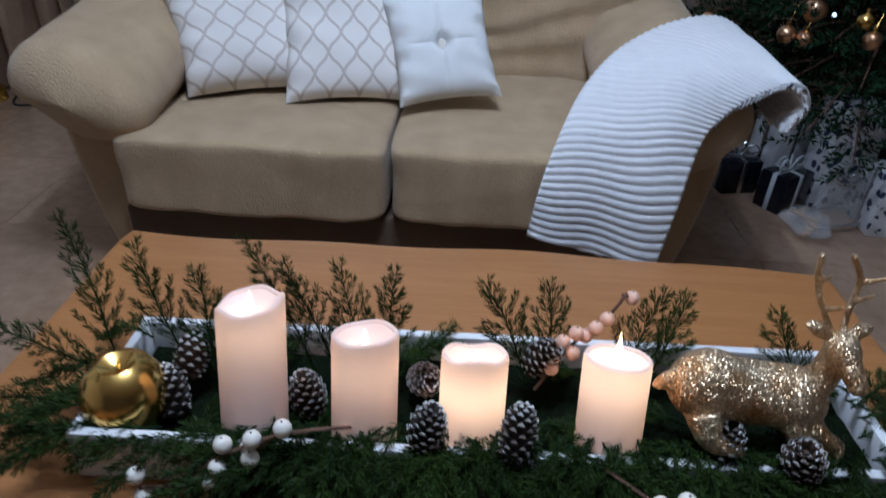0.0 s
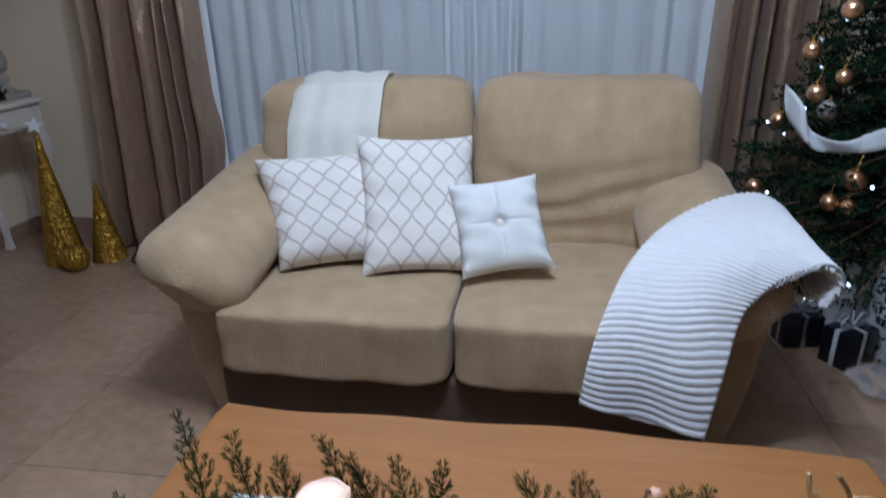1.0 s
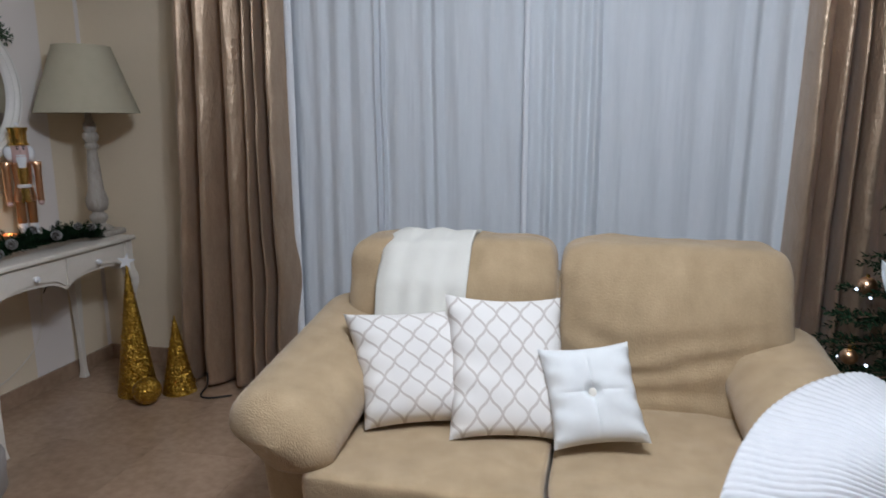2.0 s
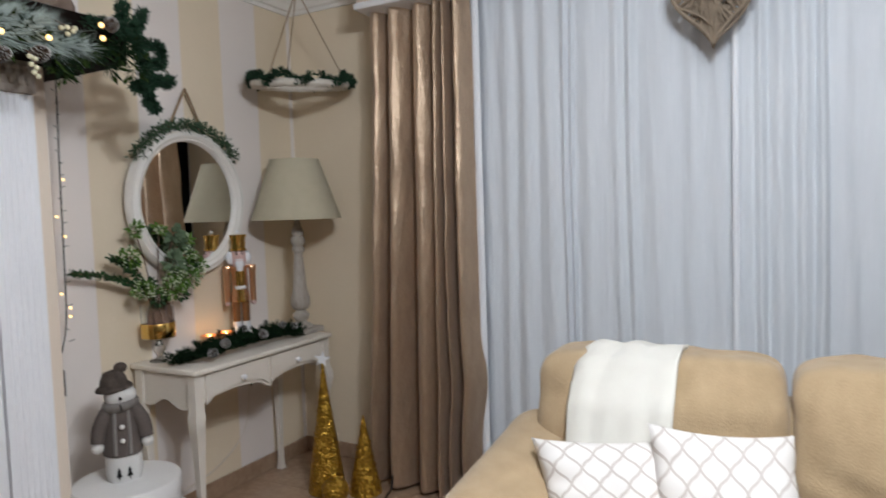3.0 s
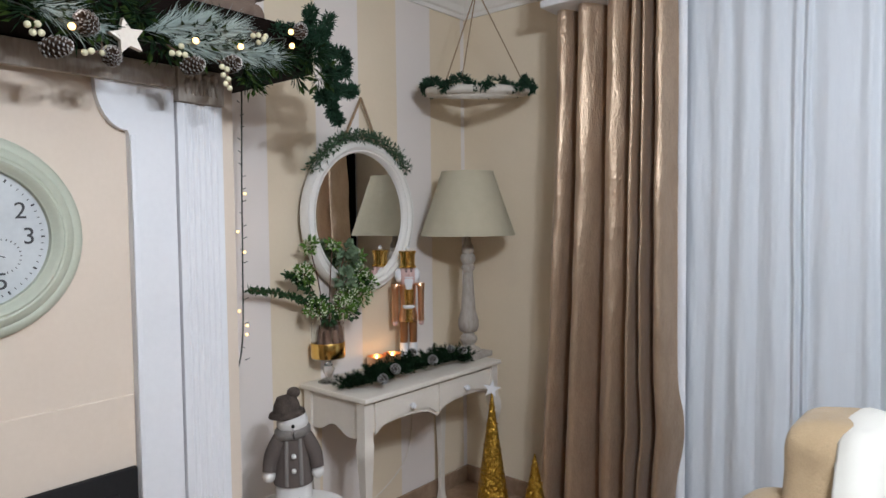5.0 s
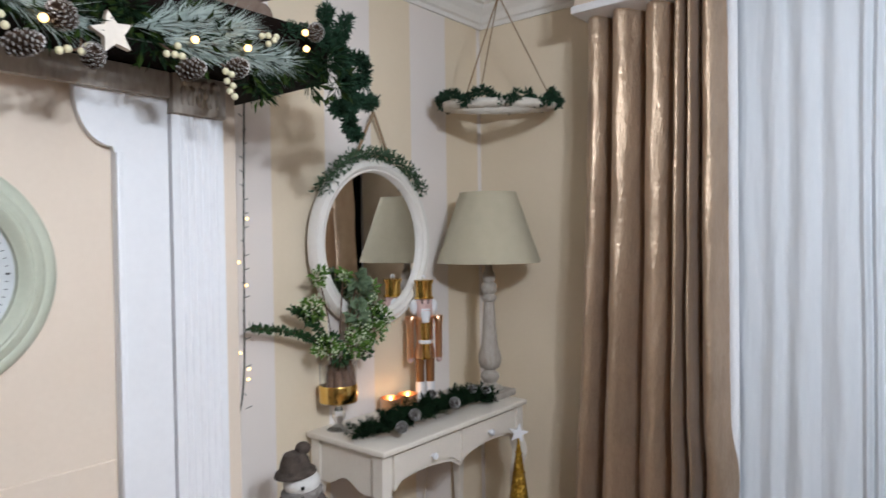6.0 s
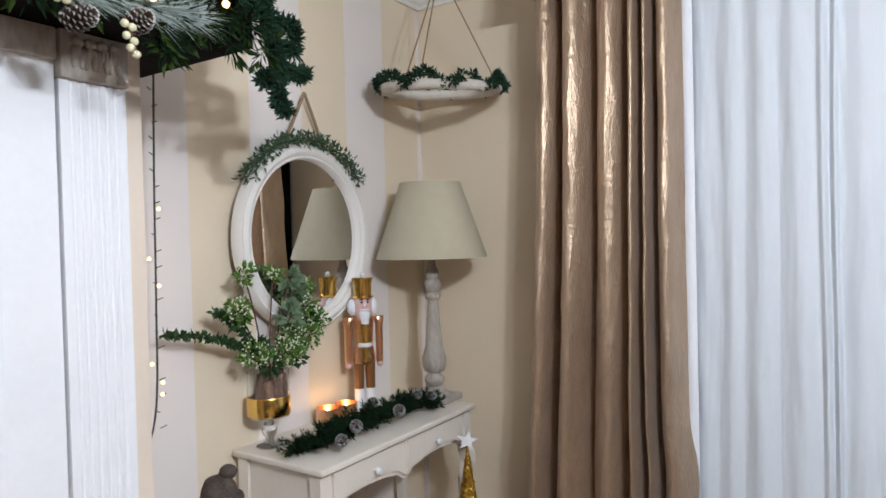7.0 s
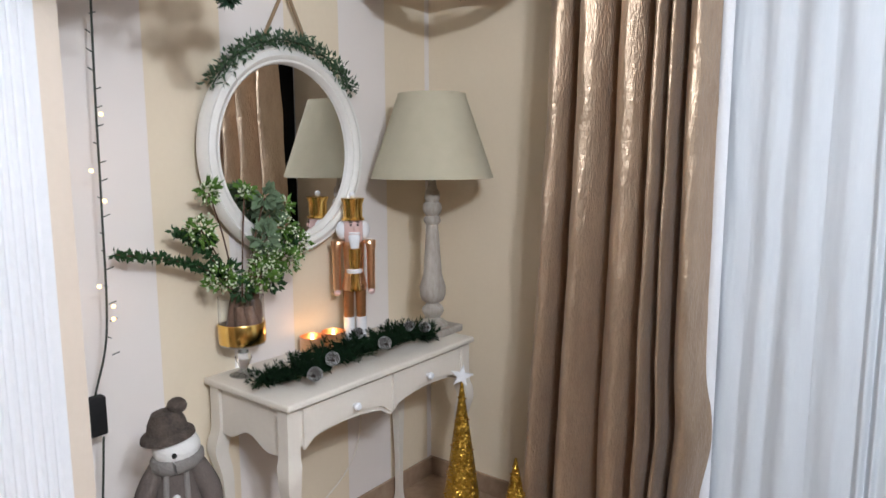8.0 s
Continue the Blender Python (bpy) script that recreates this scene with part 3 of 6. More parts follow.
for k in range(8):
    part("grille_bar", box(BM(), (BX + 0.05, -2.5 + 0.0, 0.2 + 0.058 * k), (BX + 0.056, -2.04, 0.215 + 0.058 * k), 0.002), BLACK, insert)

# wall clock
clk = thing("wall_clock", "round sage green wall clock with an aged pale dial", "clock", (BX, -2.342, 1.417))
RY = pose(0, 0, 0, 0, 90, 0)
rim = [(0.176, 0.012), (0.178, 0.03), (0.183, 0.032), (0.19, 0.044), (0.2, 0.048), (0.206, 0.044), (0.21, 0.046), (0.225, 0.04), (0.232, 0.03), (0.238, 0.032), (0.252, 0.026), (0.26, 0.012), (0.26, 0.001)]
part("rim", lathe(BM(), rim, 72, RY), CLOCKRIM, clk, "sage green stepped rim")
dial = part("dial", lathe(BM(), [(0, 0.014), (0.18, 0.014), (0.18, 0.002), (0, 0.002)], 64, RY), DIAL, clk, "aged pale blue-grey dial")


def written(text, size, m, material, parent, name="numeral"):
    cu = bpy.data.curves.new(name, "FONT")
    cu.body, cu.size, cu.align_x, cu.align_y, cu.extrude = text, size, "CENTER", "CENTER", 0.0006
    tmp = new(name, cu)
    me = bpy.data.meshes.new_from_object(tmp.evaluated_get(bpy.context.evaluated_depsgraph_get()))
    bpy.data.objects.remove(tmp)
    me.materials.append(material)
    ob = new(name, me)
    ob.parent, ob.matrix_basis = parent, m
    return ob


FACE = Matrix(((0, 0, 1, 0), (1, 0, 0, 0), (0, 1, 0, 0), (0, 0, 0, 1)))
for h in range(1, 13):
    if h in (4, 8):
        continue
    a = radians(90 - 30 * h)
    for i, ch in enumerate(str(h)):
        written(ch, 0.06, Matrix.Translation((0.0155, 0.130 * math.cos(a) + 0.03 * (i - (len(str(h)) - 1) / 2), 0.130 * math.sin(a))) @ FACE, INK, dial)
bm = BM()
for k in range(60):
    a = 2 * math.pi * k / 60
    w, ln = (0.0022, 0.009) if k % 5 == 0 else (0.001, 0.006)
    box(bm, (0.0145, -w, 0.158), (0.0155, w, 0.158 + ln), m=Matrix.Rotation(a, 4, "X"))
part("minute_track", bm, INK, dial, smooth=False)
for cy, cz, hand in ((0.068, -0.048, 1.2), (-0.068, -0.048, 2.2)):
    bm = BM()
    for k in range(24):
        a = 2 * math.pi * k / 24
        box(bm, (0.0145, -0.001, 0.040), (0.0153, 0.001, 0.045), m=Matrix.Translation((0, cy, cz)) @ Matrix.Rotation(a, 4, "X"))
    box(bm, (0.015, -0.0012, -0.008), (0.0158, 0.0012, 0.032), m=Matrix.Translation((0, cy, cz)) @ Matrix.Rotation(hand, 4, "X"))
    part("sub_dial", bm, INK, dial, "small thermometer dial", smooth=False)
for ln, w, a in ((0.075, 0.004, 0.9), (0.115, 0.003, 2.4)):
    part("clock_pointer", box(BM(), (0.018, -w, -0.02), (0.0195, w, ln), m=Matrix.Rotation(a, 4, "X")), INK, clk, smooth=False)


# ---- sofa ----
SX = 2.535
sofa = thing("sofa", "tan woven two-seat sofa with pillow-top arms", "sofa", (SX, 0, 0))


def puffy(bm, lo, hi, e=4.0, nu=40, nv=24, bend=None, mi=0):
    """A rounded cushion: a superellipsoid in the box lo-hi, shaped by bend(point)."""
    lo, hi = Vector(lo), Vector(hi)
    c, h = (lo + hi) / 2, (hi - lo) / 2

    def unit(x, y):
        k = (abs(x) ** e + abs(y) ** e) ** (1 / e)
        return x / k, y / k

    def fn(u, v):
        t = 8 * u
        k, f = int(t) % 8, t - int(t)
        px, py = ((1, f), (1 - f, 1), (-f, 1), (-1, 1 - f), (-1, -f), (-1 + f, -1), (f, -1), (1, -1 + f))[k]
        px, py = unit(px, py)
        s = 4 * v
        pr, pz = (max(s, 1e-4), -1) if s < 1 else (1, s - 2) if s < 3 else (max(4 - s, 1e-4), 1)
        pr, pz = unit(pr, pz)
        p = Vector((px * pr, py * pr, pz))
        q = Vector((c.x + h.x * p.x, c.y + h.y * p.y, c.z + h.z * p.z))
        return bend(q, p) if bend else q
    surf(bm, fn, nu, nv, cu=True)
    bmesh.ops.remove_doubles(bm, verts=bm.verts, dist=1e-5)
    return bm


def lump(q, k=1.0):
    n = noise.noise(Vector((q.x * 5, q.y * 5, q.z * 5)))
    return 0.008 * k * n + 0.003 * k * noise.noise(Vector((q.x * 16, q.y * 16, q.z * 16)))


for s, x0, x1 in ((-1, -0.645, -0.004), (1, 0.004, 0.645)):
    def bend(q, p):
        w = lump(q)
        crown = 0.014 * max(0, p.z) * (1 - min(1, abs(p.x)) ** 4)
        front = 0.02 * (1 - abs(p.x) ** 4) * max(0, -p.y)
        return Vector((q.x + w, q.y - front + w, q.z + crown + w))
    part("seat_cushion", puffy(BM(), (x0, -1.645, 0.235), (x1, -0.98, 0.418), 17, 128, 64, bend), FABRIC, sofa)
for s, x0, x1 in ((-1, -0.735, -0.012), (1, -0.004, 0.718)):
    def bend(q, p, s=s):
        t = (q.z - 0.38) / 0.57
        w = lump(q, 1.3)
        wrinkle = 0.007 * math.sin(40 * t + 2.2 * math.sin(q.x * 7) + 3 * noise.noise(Vector((q.x * 4, 0, t * 4)))) * math.exp(-((t - 0.33) / 0.2) ** 2) * max(0, -p.y) if s > 0 else 0.006 * math.sin(24 * t + q.x * 5) * max(0, -p.y)
        belly = 0.05 * math.exp(-((t - 0.62) / 0.3) ** 2) * max(0, -p.y) * (1 - abs(p.x) ** 3)
        return Vector((q.x + w, q.y + 0.17 * t - belly + w + wrinkle, q.z + w))
    part("back_cushion", puffy(BM(), (x0, -1.10, 0.38), (x1, -0.89, 0.933), 8, 88, 72, bend), FABRIC, sofa)
part("back_frame", box(BM(), (-0.70, -0.93, 0.05), (0.68, -0.72, 0.80), 0.05, 4), FABRIC, sofa)
for s in (-1, 1):
    def armpad(u, v, s=s):
        a = 2 * math.pi * v
        y = -1.665 + 0.845 * u
        e = min(1, (1 - (1 - min(u / 0.14, 1)) ** 2.4)) ** 0.5 * min(1, (1 - (1 - min((1 - u) / 0.1, 1)) ** 2)) ** 0.5
        rx, rz = 0.158 * e, (0.096 + 0.01 * u) * e
        ca, sa = math.cos(a), math.sin(a)
        px, pz = rx * math.copysign(abs(ca) ** 0.75, ca), rz * math.copysign(abs(sa) ** 0.85, sa)
        th = radians(-17 + 8 * u)
        x, z = px * math.cos(th) - pz * math.sin(th), px * math.sin(th) + pz * math.cos(th)
        z += -0.035 * (1 - u) * max(0, x / 0.19) ** 2
        if z < 0 and x < 0:
            z *= 1 - 0.38 * min(1, -x / 0.12)
        q = Vector((-0.71 + 0.01 * u + x + (0.035 if s > 0 else 0), y, 0.495 + 0.115 * u + z - (0.03 if s > 0 else 0)))
        w = lump(q, 1.4)
        return Vector((-s * (q.x + w), q.y + w, q.z + w))
    part("arm_pad", (lambda bm: (surf(bm, armpad, 40, 40, cv=True), bmesh.ops.recalc_face_normals(bm, faces=bm.faces), bm)[2])(BM()), FABRIC, sofa)

    def armside(u, v, s=s):
        z = 0.02 + 0.44 * v
        a = 2 * math.pi * u
        ca, sa = math.cos(a), math.sin(a)
        x = -0.722 + 0.035 * (1 - v) ** 2 + (0.088 - 0.026 * (1 - v) ** 2) * math.copysign(abs(ca) ** 0.3, ca)
        return Vector((-s * x, -1.165 + (0.39 - 0.03 * (1 - v)) * math.copysign(abs(sa) ** 0.25, sa), z))
    part("arm_side", (lambda bm: (surf(bm, armside, 64, 10, cu=True), bmesh.ops.recalc_face_normals(bm, faces=bm.faces), bm)[2])(BM()), FABRIC, sofa)
# skirt and plinth carry the seat's shade in their dark colour
part("base", box(BM(), (-0.66, -1.60, 0.03), (0.66, -0.80, 0.225), 0.015, 3), FABRIC_SHADED, sofa, "lower skirt in darker cloth, with the seat's shade in its colour")
part("plinth", box(BM(), (-0.66, -1.55, 0.0), (0.66, -0.85, 0.03)), FABRIC_SHADED, sofa)


# ---- pillows and throws on the sofa ----
def pillow(name, bl, right, up, thick, material, label, pinch=0.06, tuft=False, seed=1):
    """A square cushion from its lower left corner and its two edges."""
    bl, right, up = Vector(bl), Vector(right), Vector(up)
    nrm = right.cross(up).normalized()
    c = bl + (right + up) / 2
    r = random.Random(seed)
    off = r.uniform(0, 20)

    def fn_side(sgn):
        def fn(u, v):
            a, b = 2 * u - 1, 2 * v - 1
            full = max(0.0, (1 - a**4) * (1 - b**4)) ** 0.5
            ea, eb = 1 - pinch * (1 - b * b), 1 - pinch * (1 - a * a)
            d = thick / 2 * full * sgn
            crease = 0.007 * math.sin(14 * b + 3 * a + off) * abs(a) ** 3 * (1 if abs(b) < 0.9 else 0)
            if tuft:
                d -= sgn * thick * 0.42 * math.exp(-(a * a + b * b) / 0.012) + sgn * thick * 0.10 * math.exp(-abs(a * b) * 60) * (1 - max(abs(a), abs(b)))
            w = 0.006 * noise.noise(Vector((a * 2.2 + off, b * 2.2, sgn)))
            return c + right * a / 2 * ea + up * b / 2 * eb + nrm * (d + crease + w * full)
        return fn
    bm = BM()
    surf(bm, fn_side(1), 44, 44)
    surf(bm, fn_side(-1), 44, 44)
    bmesh.ops.remove_doubles(bm, verts=bm.verts, dist=0.0012)
    bmesh.ops.recalc_face_normals(bm, faces=bm.faces)
    return bm, material, c, nrm


for nm, bl, right, up, th, mt, lb, tf, sd in (
    ("pillow", (1.995, -1.395, 0.435), (0.375, 0.10, 0.012), (-0.132, 0.20, 0.287), 0.15, PILLOW_PRINT, "white square pillow with a taupe trellis print, leaning on the arm", False, 1),
    ("pillow", (2.25, -1.405, 0.435), (0.354, 0.075, -0.012), (-0.066, 0.256, 0.358), 0.12, PILLOW_PRINT, "white square pillow with a taupe trellis print, upright", False, 2),
    ("pillow", (2.545, -1.425, 0.445), (0.256, 0.038, 0.03), (-0.064, 0.17, 0.225), 0.10, PILLOW_WHITE, "small white tufted pillow with a centre button", True, 3),
):
    pbm, pm, pc, pn = pillow(nm, bl, right, up, th, mt, lb, 0.085, tf, sd)
    if not tf:
        solo(nm, pbm, pm, lb, "pillow", "pillows on the sofa")
    else:
        pt = thing(nm, lb, "pillow", group="pillows on the sofa")
        part("cover", pbm, pm, pt)
        part("button", ball(BM(), pc + pn * 0.016, (0.013, 0.008, 0.016), 12), GREYPAINT, pt, "grey covered button")

# ivory throw folded over one back cushion
def throwfn(u, v):
    x = 1.925 + 0.32 * u + 0.02 * v * (0.5 - u)
    prof = [(-0.69, 0.62), (-0.70, 0.85), (-0.755, 0.928), (-0.86, 0.945), (-0.955, 0.918), (-1.05, 0.80), (-1.085, 0.675)]
    k = min(int(v * 6), 5)
    f = v * 6 - k
    y = prof[k][0] * (1 - f) + prof[k + 1][0] * f
    z = prof[k][1] * (1 - f) + prof[k + 1][1] * f
    w = 0.006 * math.sin(24 * u + 2 * v) * max(0, v - 0.4)
    edge = -0.035 * math.exp(-u * 14) * (1 if 0.25 < v < 0.75 else 0.4)
    return (x, y + w - 0.012, z + edge + 0.004 * math.sin(15 * u) + 0.012 * noise.noise(Vector((u * 5, v * 6, 3))))


bm = BM()
surf(bm, throwfn, 50, 36)
thr = thing("throw_blanket", "ivory knitted throw with fringe folded over the sofa back", "throw")
thicken(part("cloth", bm, IVORY, thr), 0.014)
bm = BM()
rr = random.Random(8)
for k in range(34):
    x, y, z = throwfn(k / 33, 1.0)
    tube(bm, [(x, y, z), (x + rr.gauss(0, 0.004), y - 0.012, z - 0.02), (x + rr.gauss(0, 0.007), y - 0.014, z - 0.045)], 0.003, 5)
part("fringe", bm, IVORY, thr)

# ribbed fleece over the arm
LEFT = smoothpath([(2.856, -1.752, 0.285), (2.875, -1.735, 0.402), (2.909, -1.69, 0.499), (2.97, -1.58, 0.575), (3.07, -1.44, 0.625), (3.211, -1.32, 0.660), (3.35, -1.24, 0.660), (3.44, -1.24, 0.60), (3.46, -1.26, 0.50)], 8)
RIGHT = smoothpath([(3.138, -1.79, 0.238), (3.167, -1.765, 0.385), (3.205, -1.71, 0.515), (3.262, -1.675, 0.570), (3.325, -1.66, 0.605), (3.375, -1.655, 0.622), (3.412, -1.65, 0.605), (3.43, -1.645, 0.56), (3.405, -1.64, 0.51)], 8)
RIBS = 58


def fleece(u, v):
    n = len(LEFT) - 1
    k = min(int(v * n), n - 1)
    f = v * n - k
    a, b = LEFT[k].lerp(LEFT[k + 1], f), RIGHT[k].lerp(RIGHT[k + 1], f)
    p = a.lerp(b, u)
    along = (LEFT[k + 1] - LEFT[k]).lerp(RIGHT[k + 1] - RIGHT[k], u).normalized()
    nrm = (b - a).cross(along).normalized()
    bulge = 0.026 * math.sin(math.pi * u) * math.sin(math.pi * min(1, v * 1.25)) ** 1.0
    rib = abs(math.sin(math.pi * RIBS * (v + 0.004 * math.sin(9 * u + 14 * v)))) ** 0.7
    fold = 0.007 * math.sin(9 * u + 5 * v) * (1 - v)
    return p + nrm * (bulge + 0.005 * rib + fold)


bm = BM()
surf(bm, fleece, 40, RIBS * 6)
bmesh.ops.recalc_face_normals(bm, faces=bm.faces)
fl = solo("fleece_blanket", bm, FLEECE, "white ribbed fleece blanket draped over the sofa arm", "blanket")
md = fl.modifiers.new("thickness", "SOLIDIFY")
md.thickness, md.offset = 0.02, -1


# ---- coffee table ----
tbl = thing("coffee_table", "oiled oak coffee table with a wavy natural edge", "coffee table", (2.718, -2.392, 0), -1.3)
edge = []
for k in range(40):
    x = -0.61 + 1.22 * k / 39
    edge.append((x, 0.372 + 0.008 * math.sin(5.5 * x + 1) + 0.004 * math.sin(17 * x)))
edge += [(0.618, 0.33), (0.615, 0.0), (0.62, -0.33)]
edge += [(0.61 - 1.22 * k / 39, -0.372 - 0.008 * math.sin(6 * k / 13)) for k in range(40)]
edge += [(-0.62, -0.33), (-0.612, 0.0), (-0.618, 0.33)]
bm = prism(BM(), edge, 2, 0.365, 0.41)
bmesh.ops.bevel(bm, geom=[e for e in bm.edges if abs(e.verts[0].co.z - e.verts[1].co.z) < 1e-5], offset=0.008, segments=3, profile=0.5, affect="EDGES")
part("tabletop", bm, WOOD, tbl)
for sx in (-1, 1):
    for sy in (-1, 1):
        part("leg", box(BM(), (sx * 0.53 - 0.035, sy * 0.29 - 0.035, 0), (sx * 0.53 + 0.035, sy * 0.29 + 0.035, 0.365), 0.006), WOOD, tbl)
    part("apron", box(BM(), (sx * 0.53 - 0.012, -0.255, 0.29), (sx * 0.53 + 0.012, 0.255, 0.365), 0.003), WOOD, tbl)
part("shelf", box(BM(), (-0.49, -0.24, 0.12), (0.49, 0.24, 0.145), 0.004), WOOD, tbl)


# ---- console table ----
con = thing("console_table", "greige painted console table with two drawers and curved legs", "console table", (0.01, -0.6955, 0))
CW, CD = 0.4455, 0.402
part("tabletop", box(BM(), (0, -CW, 0.748), (CD, CW, 0.77), 0.006, 3), GREYPAINT, con)
AF, AY = CD - 0.025, CW - 0.02


def scallop(t):
    """Lower edge of the apron under one drawer; t from 0 to 1 across."""
    return 0.615 + 0.03 * math.sin(math.pi * t) ** 0.8 - 0.018 * math.exp(-((t - 0.0) / 0.08) ** 2) - 0.018 * math.exp(-((t - 1.0) / 0.08) ** 2)


out = [(-AY, 0.748)] + [(-AY + 2 * AY * k / 48, scallop((2 * k / 48) % 1.0 if k < 48 else 1.0)) for k in range(49)] + [(AY, 0.748)]
part("apron_front", prism(BM(), out, 0, AF - 0.016, AF - 0.004), GREYPAINT, con, smooth=False)
for s in (-1, 1):
    out = [(0.02, 0.748)] + [(0.02 + (AF - 0.04) * k / 24, 0.585 + 0.035 * math.sin(math.pi * k / 24) + 0.012 * math.cos(4 * math.pi * k / 24)) for k in range(25)] + [(AF - 0.02, 0.748)]
    part("apron_side", prism(BM(), out, 1, s * (AY - 0.012), s * AY), GREYPAINT, con, smooth=False)
for y0, y1, ky in ((-AY + 0.05, -0.008, -0.1775), (0.008, AY - 0.05, 0.1825)):
    n = 24
    out = [(y0, 0.738)] + [(y0 + (y1 - y0) * k / n, scallop(k / n) + 0.018) for k in range(n + 1)] + [(y1, 0.738)]
    bm = prism(BM(), out, 0, AF - 0.004, AF + 0.006)
    dr = part("drawer", bm, GREYPAINT, con, smooth=False)
    part("knob", lathe(BM(), [(0, 0.026), (0.009, 0.025), (0.0135, 0.018), (0.012, 0.011), (0.006, 0.006), (0.006, -0.002)], 20, Matrix.Translation((AF + 0.006, ky, 0.686)) @ RY), WHITEPAINT, dr, "round white knob")
for lx, sx in ((0.025, -1), (CD - 0.04, 1)):
    for sy in (-1, 1):
        def leg(u, v, lx=lx, sx=sx, sy=sy):
            z = 0.748 * (1 - v)
            h = 1 - v
            w = 0.024 if h > 0.78 else 0.013 + 0.014 * max(0, (h - 0.25) / 0.53) ** 1.3 + 0.006 * max(0, (0.06 - h) / 0.06)
            knee = 0.012 * math.exp(-((h - 0.72) / 0.07) ** 2) - 0.008 * math.exp(-((h - 0.3) / 0.2) ** 2)
            a = 2 * math.pi * (u + 0.125)
            ca, sa = math.cos(a), math.sin(a)
            k = 1 / max(abs(ca), abs(sa)) * 0.93
            return Vector((lx + (0.015 if sx < 0 else 0) + sx * knee + w * k * ca, sy * (AY - 0.012 + knee) + w * k * sa, z))
        bm = BM()
        rows = surf(bm, leg, 16, 44, cu=True)
        bm.faces.new([r_[-1] for r_ in rows])
        bmesh.ops.recalc_face_normals(bm, faces=bm.faces)
        part("leg", bm, GREYPAINT, con)


# ---- oval wall mirror, lamp ----
mir = thing("wall_mirror", "round white framed mirror hung on a jute rope", "mirror", (0.017, -0.792, 1.462), 2.6)
prof = [(0.284, 0.012), (0.286, 0.03), (0.291, 0.036), (0.298, 0.034), (0.302, 0.042), (0.312, 0.046), (0.328, 0.038), (0.334, 0.040), (0.343, 0.028), (0.347, 0.012), (0.347, 0.002)]
part("frame", lathe(BM(), prof, 80, RY), mat("warm_white_paint", (0.81, 0.785, 0.75), (0.75, 0.725, 0.685), 0.5, scale=9, fine=70, bump=0.1), mir, "white stepped round frame")
part("glass", lathe(BM(), [(0, 0.014), (0.288, 0.014), (0.288, 0.004), (0, 0.004)], 64, RY), MIRROR, mir, "clear mirror glass")
bm = BM()
for s in (-1, 1):
    tube(bm, smoothpath([(0.02, 0, 0.53), (0.018, s * 0.06, 0.42), (0.012, s * 0.115, 0.315)], 5), 0.006, 7)
part("rope", bm, ROPE, mir, "jute hanging rope")

lmp = thing("table_lamp", "large table lamp with a turned grey base and sage shade", "table lamp", (0.245, -0.292, 0.77))
part("base_block", box(BM(), (-0.085, -0.085, 0), (0.085, 0.085, 0.028), 0.008, 3), DISTRESSED, lmp, "square distressed plinth")
stem = [(0.0, 0.026), (0.058, 0.026), (0.06, 0.036), (0.05, 0.044), (0.034, 0.052), (0.028, 0.062), (0.036, 0.072), (0.043, 0.086), (0.040, 0.10), (0.028, 0.11), (0.024, 0.118), (0.042, 0.128), (0.05, 0.15), (0.051, 0.18), (0.043, 0.205), (0.036, 0.23), (0.031, 0.30), (0.026, 0.37), (0.022, 0.42), (0.03, 0.428), (0.033, 0.438), (0.03, 0.448), (0.024, 0.455), (0.034, 0.47), (0.037, 0.485), (0.033, 0.50), (0.024, 0.508), (0.03, 0.52), (0.027, 0.545), (0.018, 0.56), (0.014, 0.59), (0.014, 0.66), (0, 0.66)]
part("turned_stem", lathe(BM(), stem, 32), DISTRESSED, lmp, "turned distressed wooden stem")
sh = part("shade", lathe(BM(), [(0.228, 0.596), (0.230, 0.596), (0.230, 0.602), (0.127, 0.900), (0.127, 0.906), (0.124, 0.906), (0.124, 0.900), (0.226, 0.602), (0.228, 0.596)], 64), LINEN, lmp, "sage green linen cone shade")
bm = BM()
for k in range(3):
    a = 2 * math.pi * k / 3
    tube(bm, [(0, 0, 0.66), (0.12 * math.cos(a), 0.12 * math.sin(a), 0.89)], 0.002, 5)
part("shade_ring", bm, BLACK, sh)


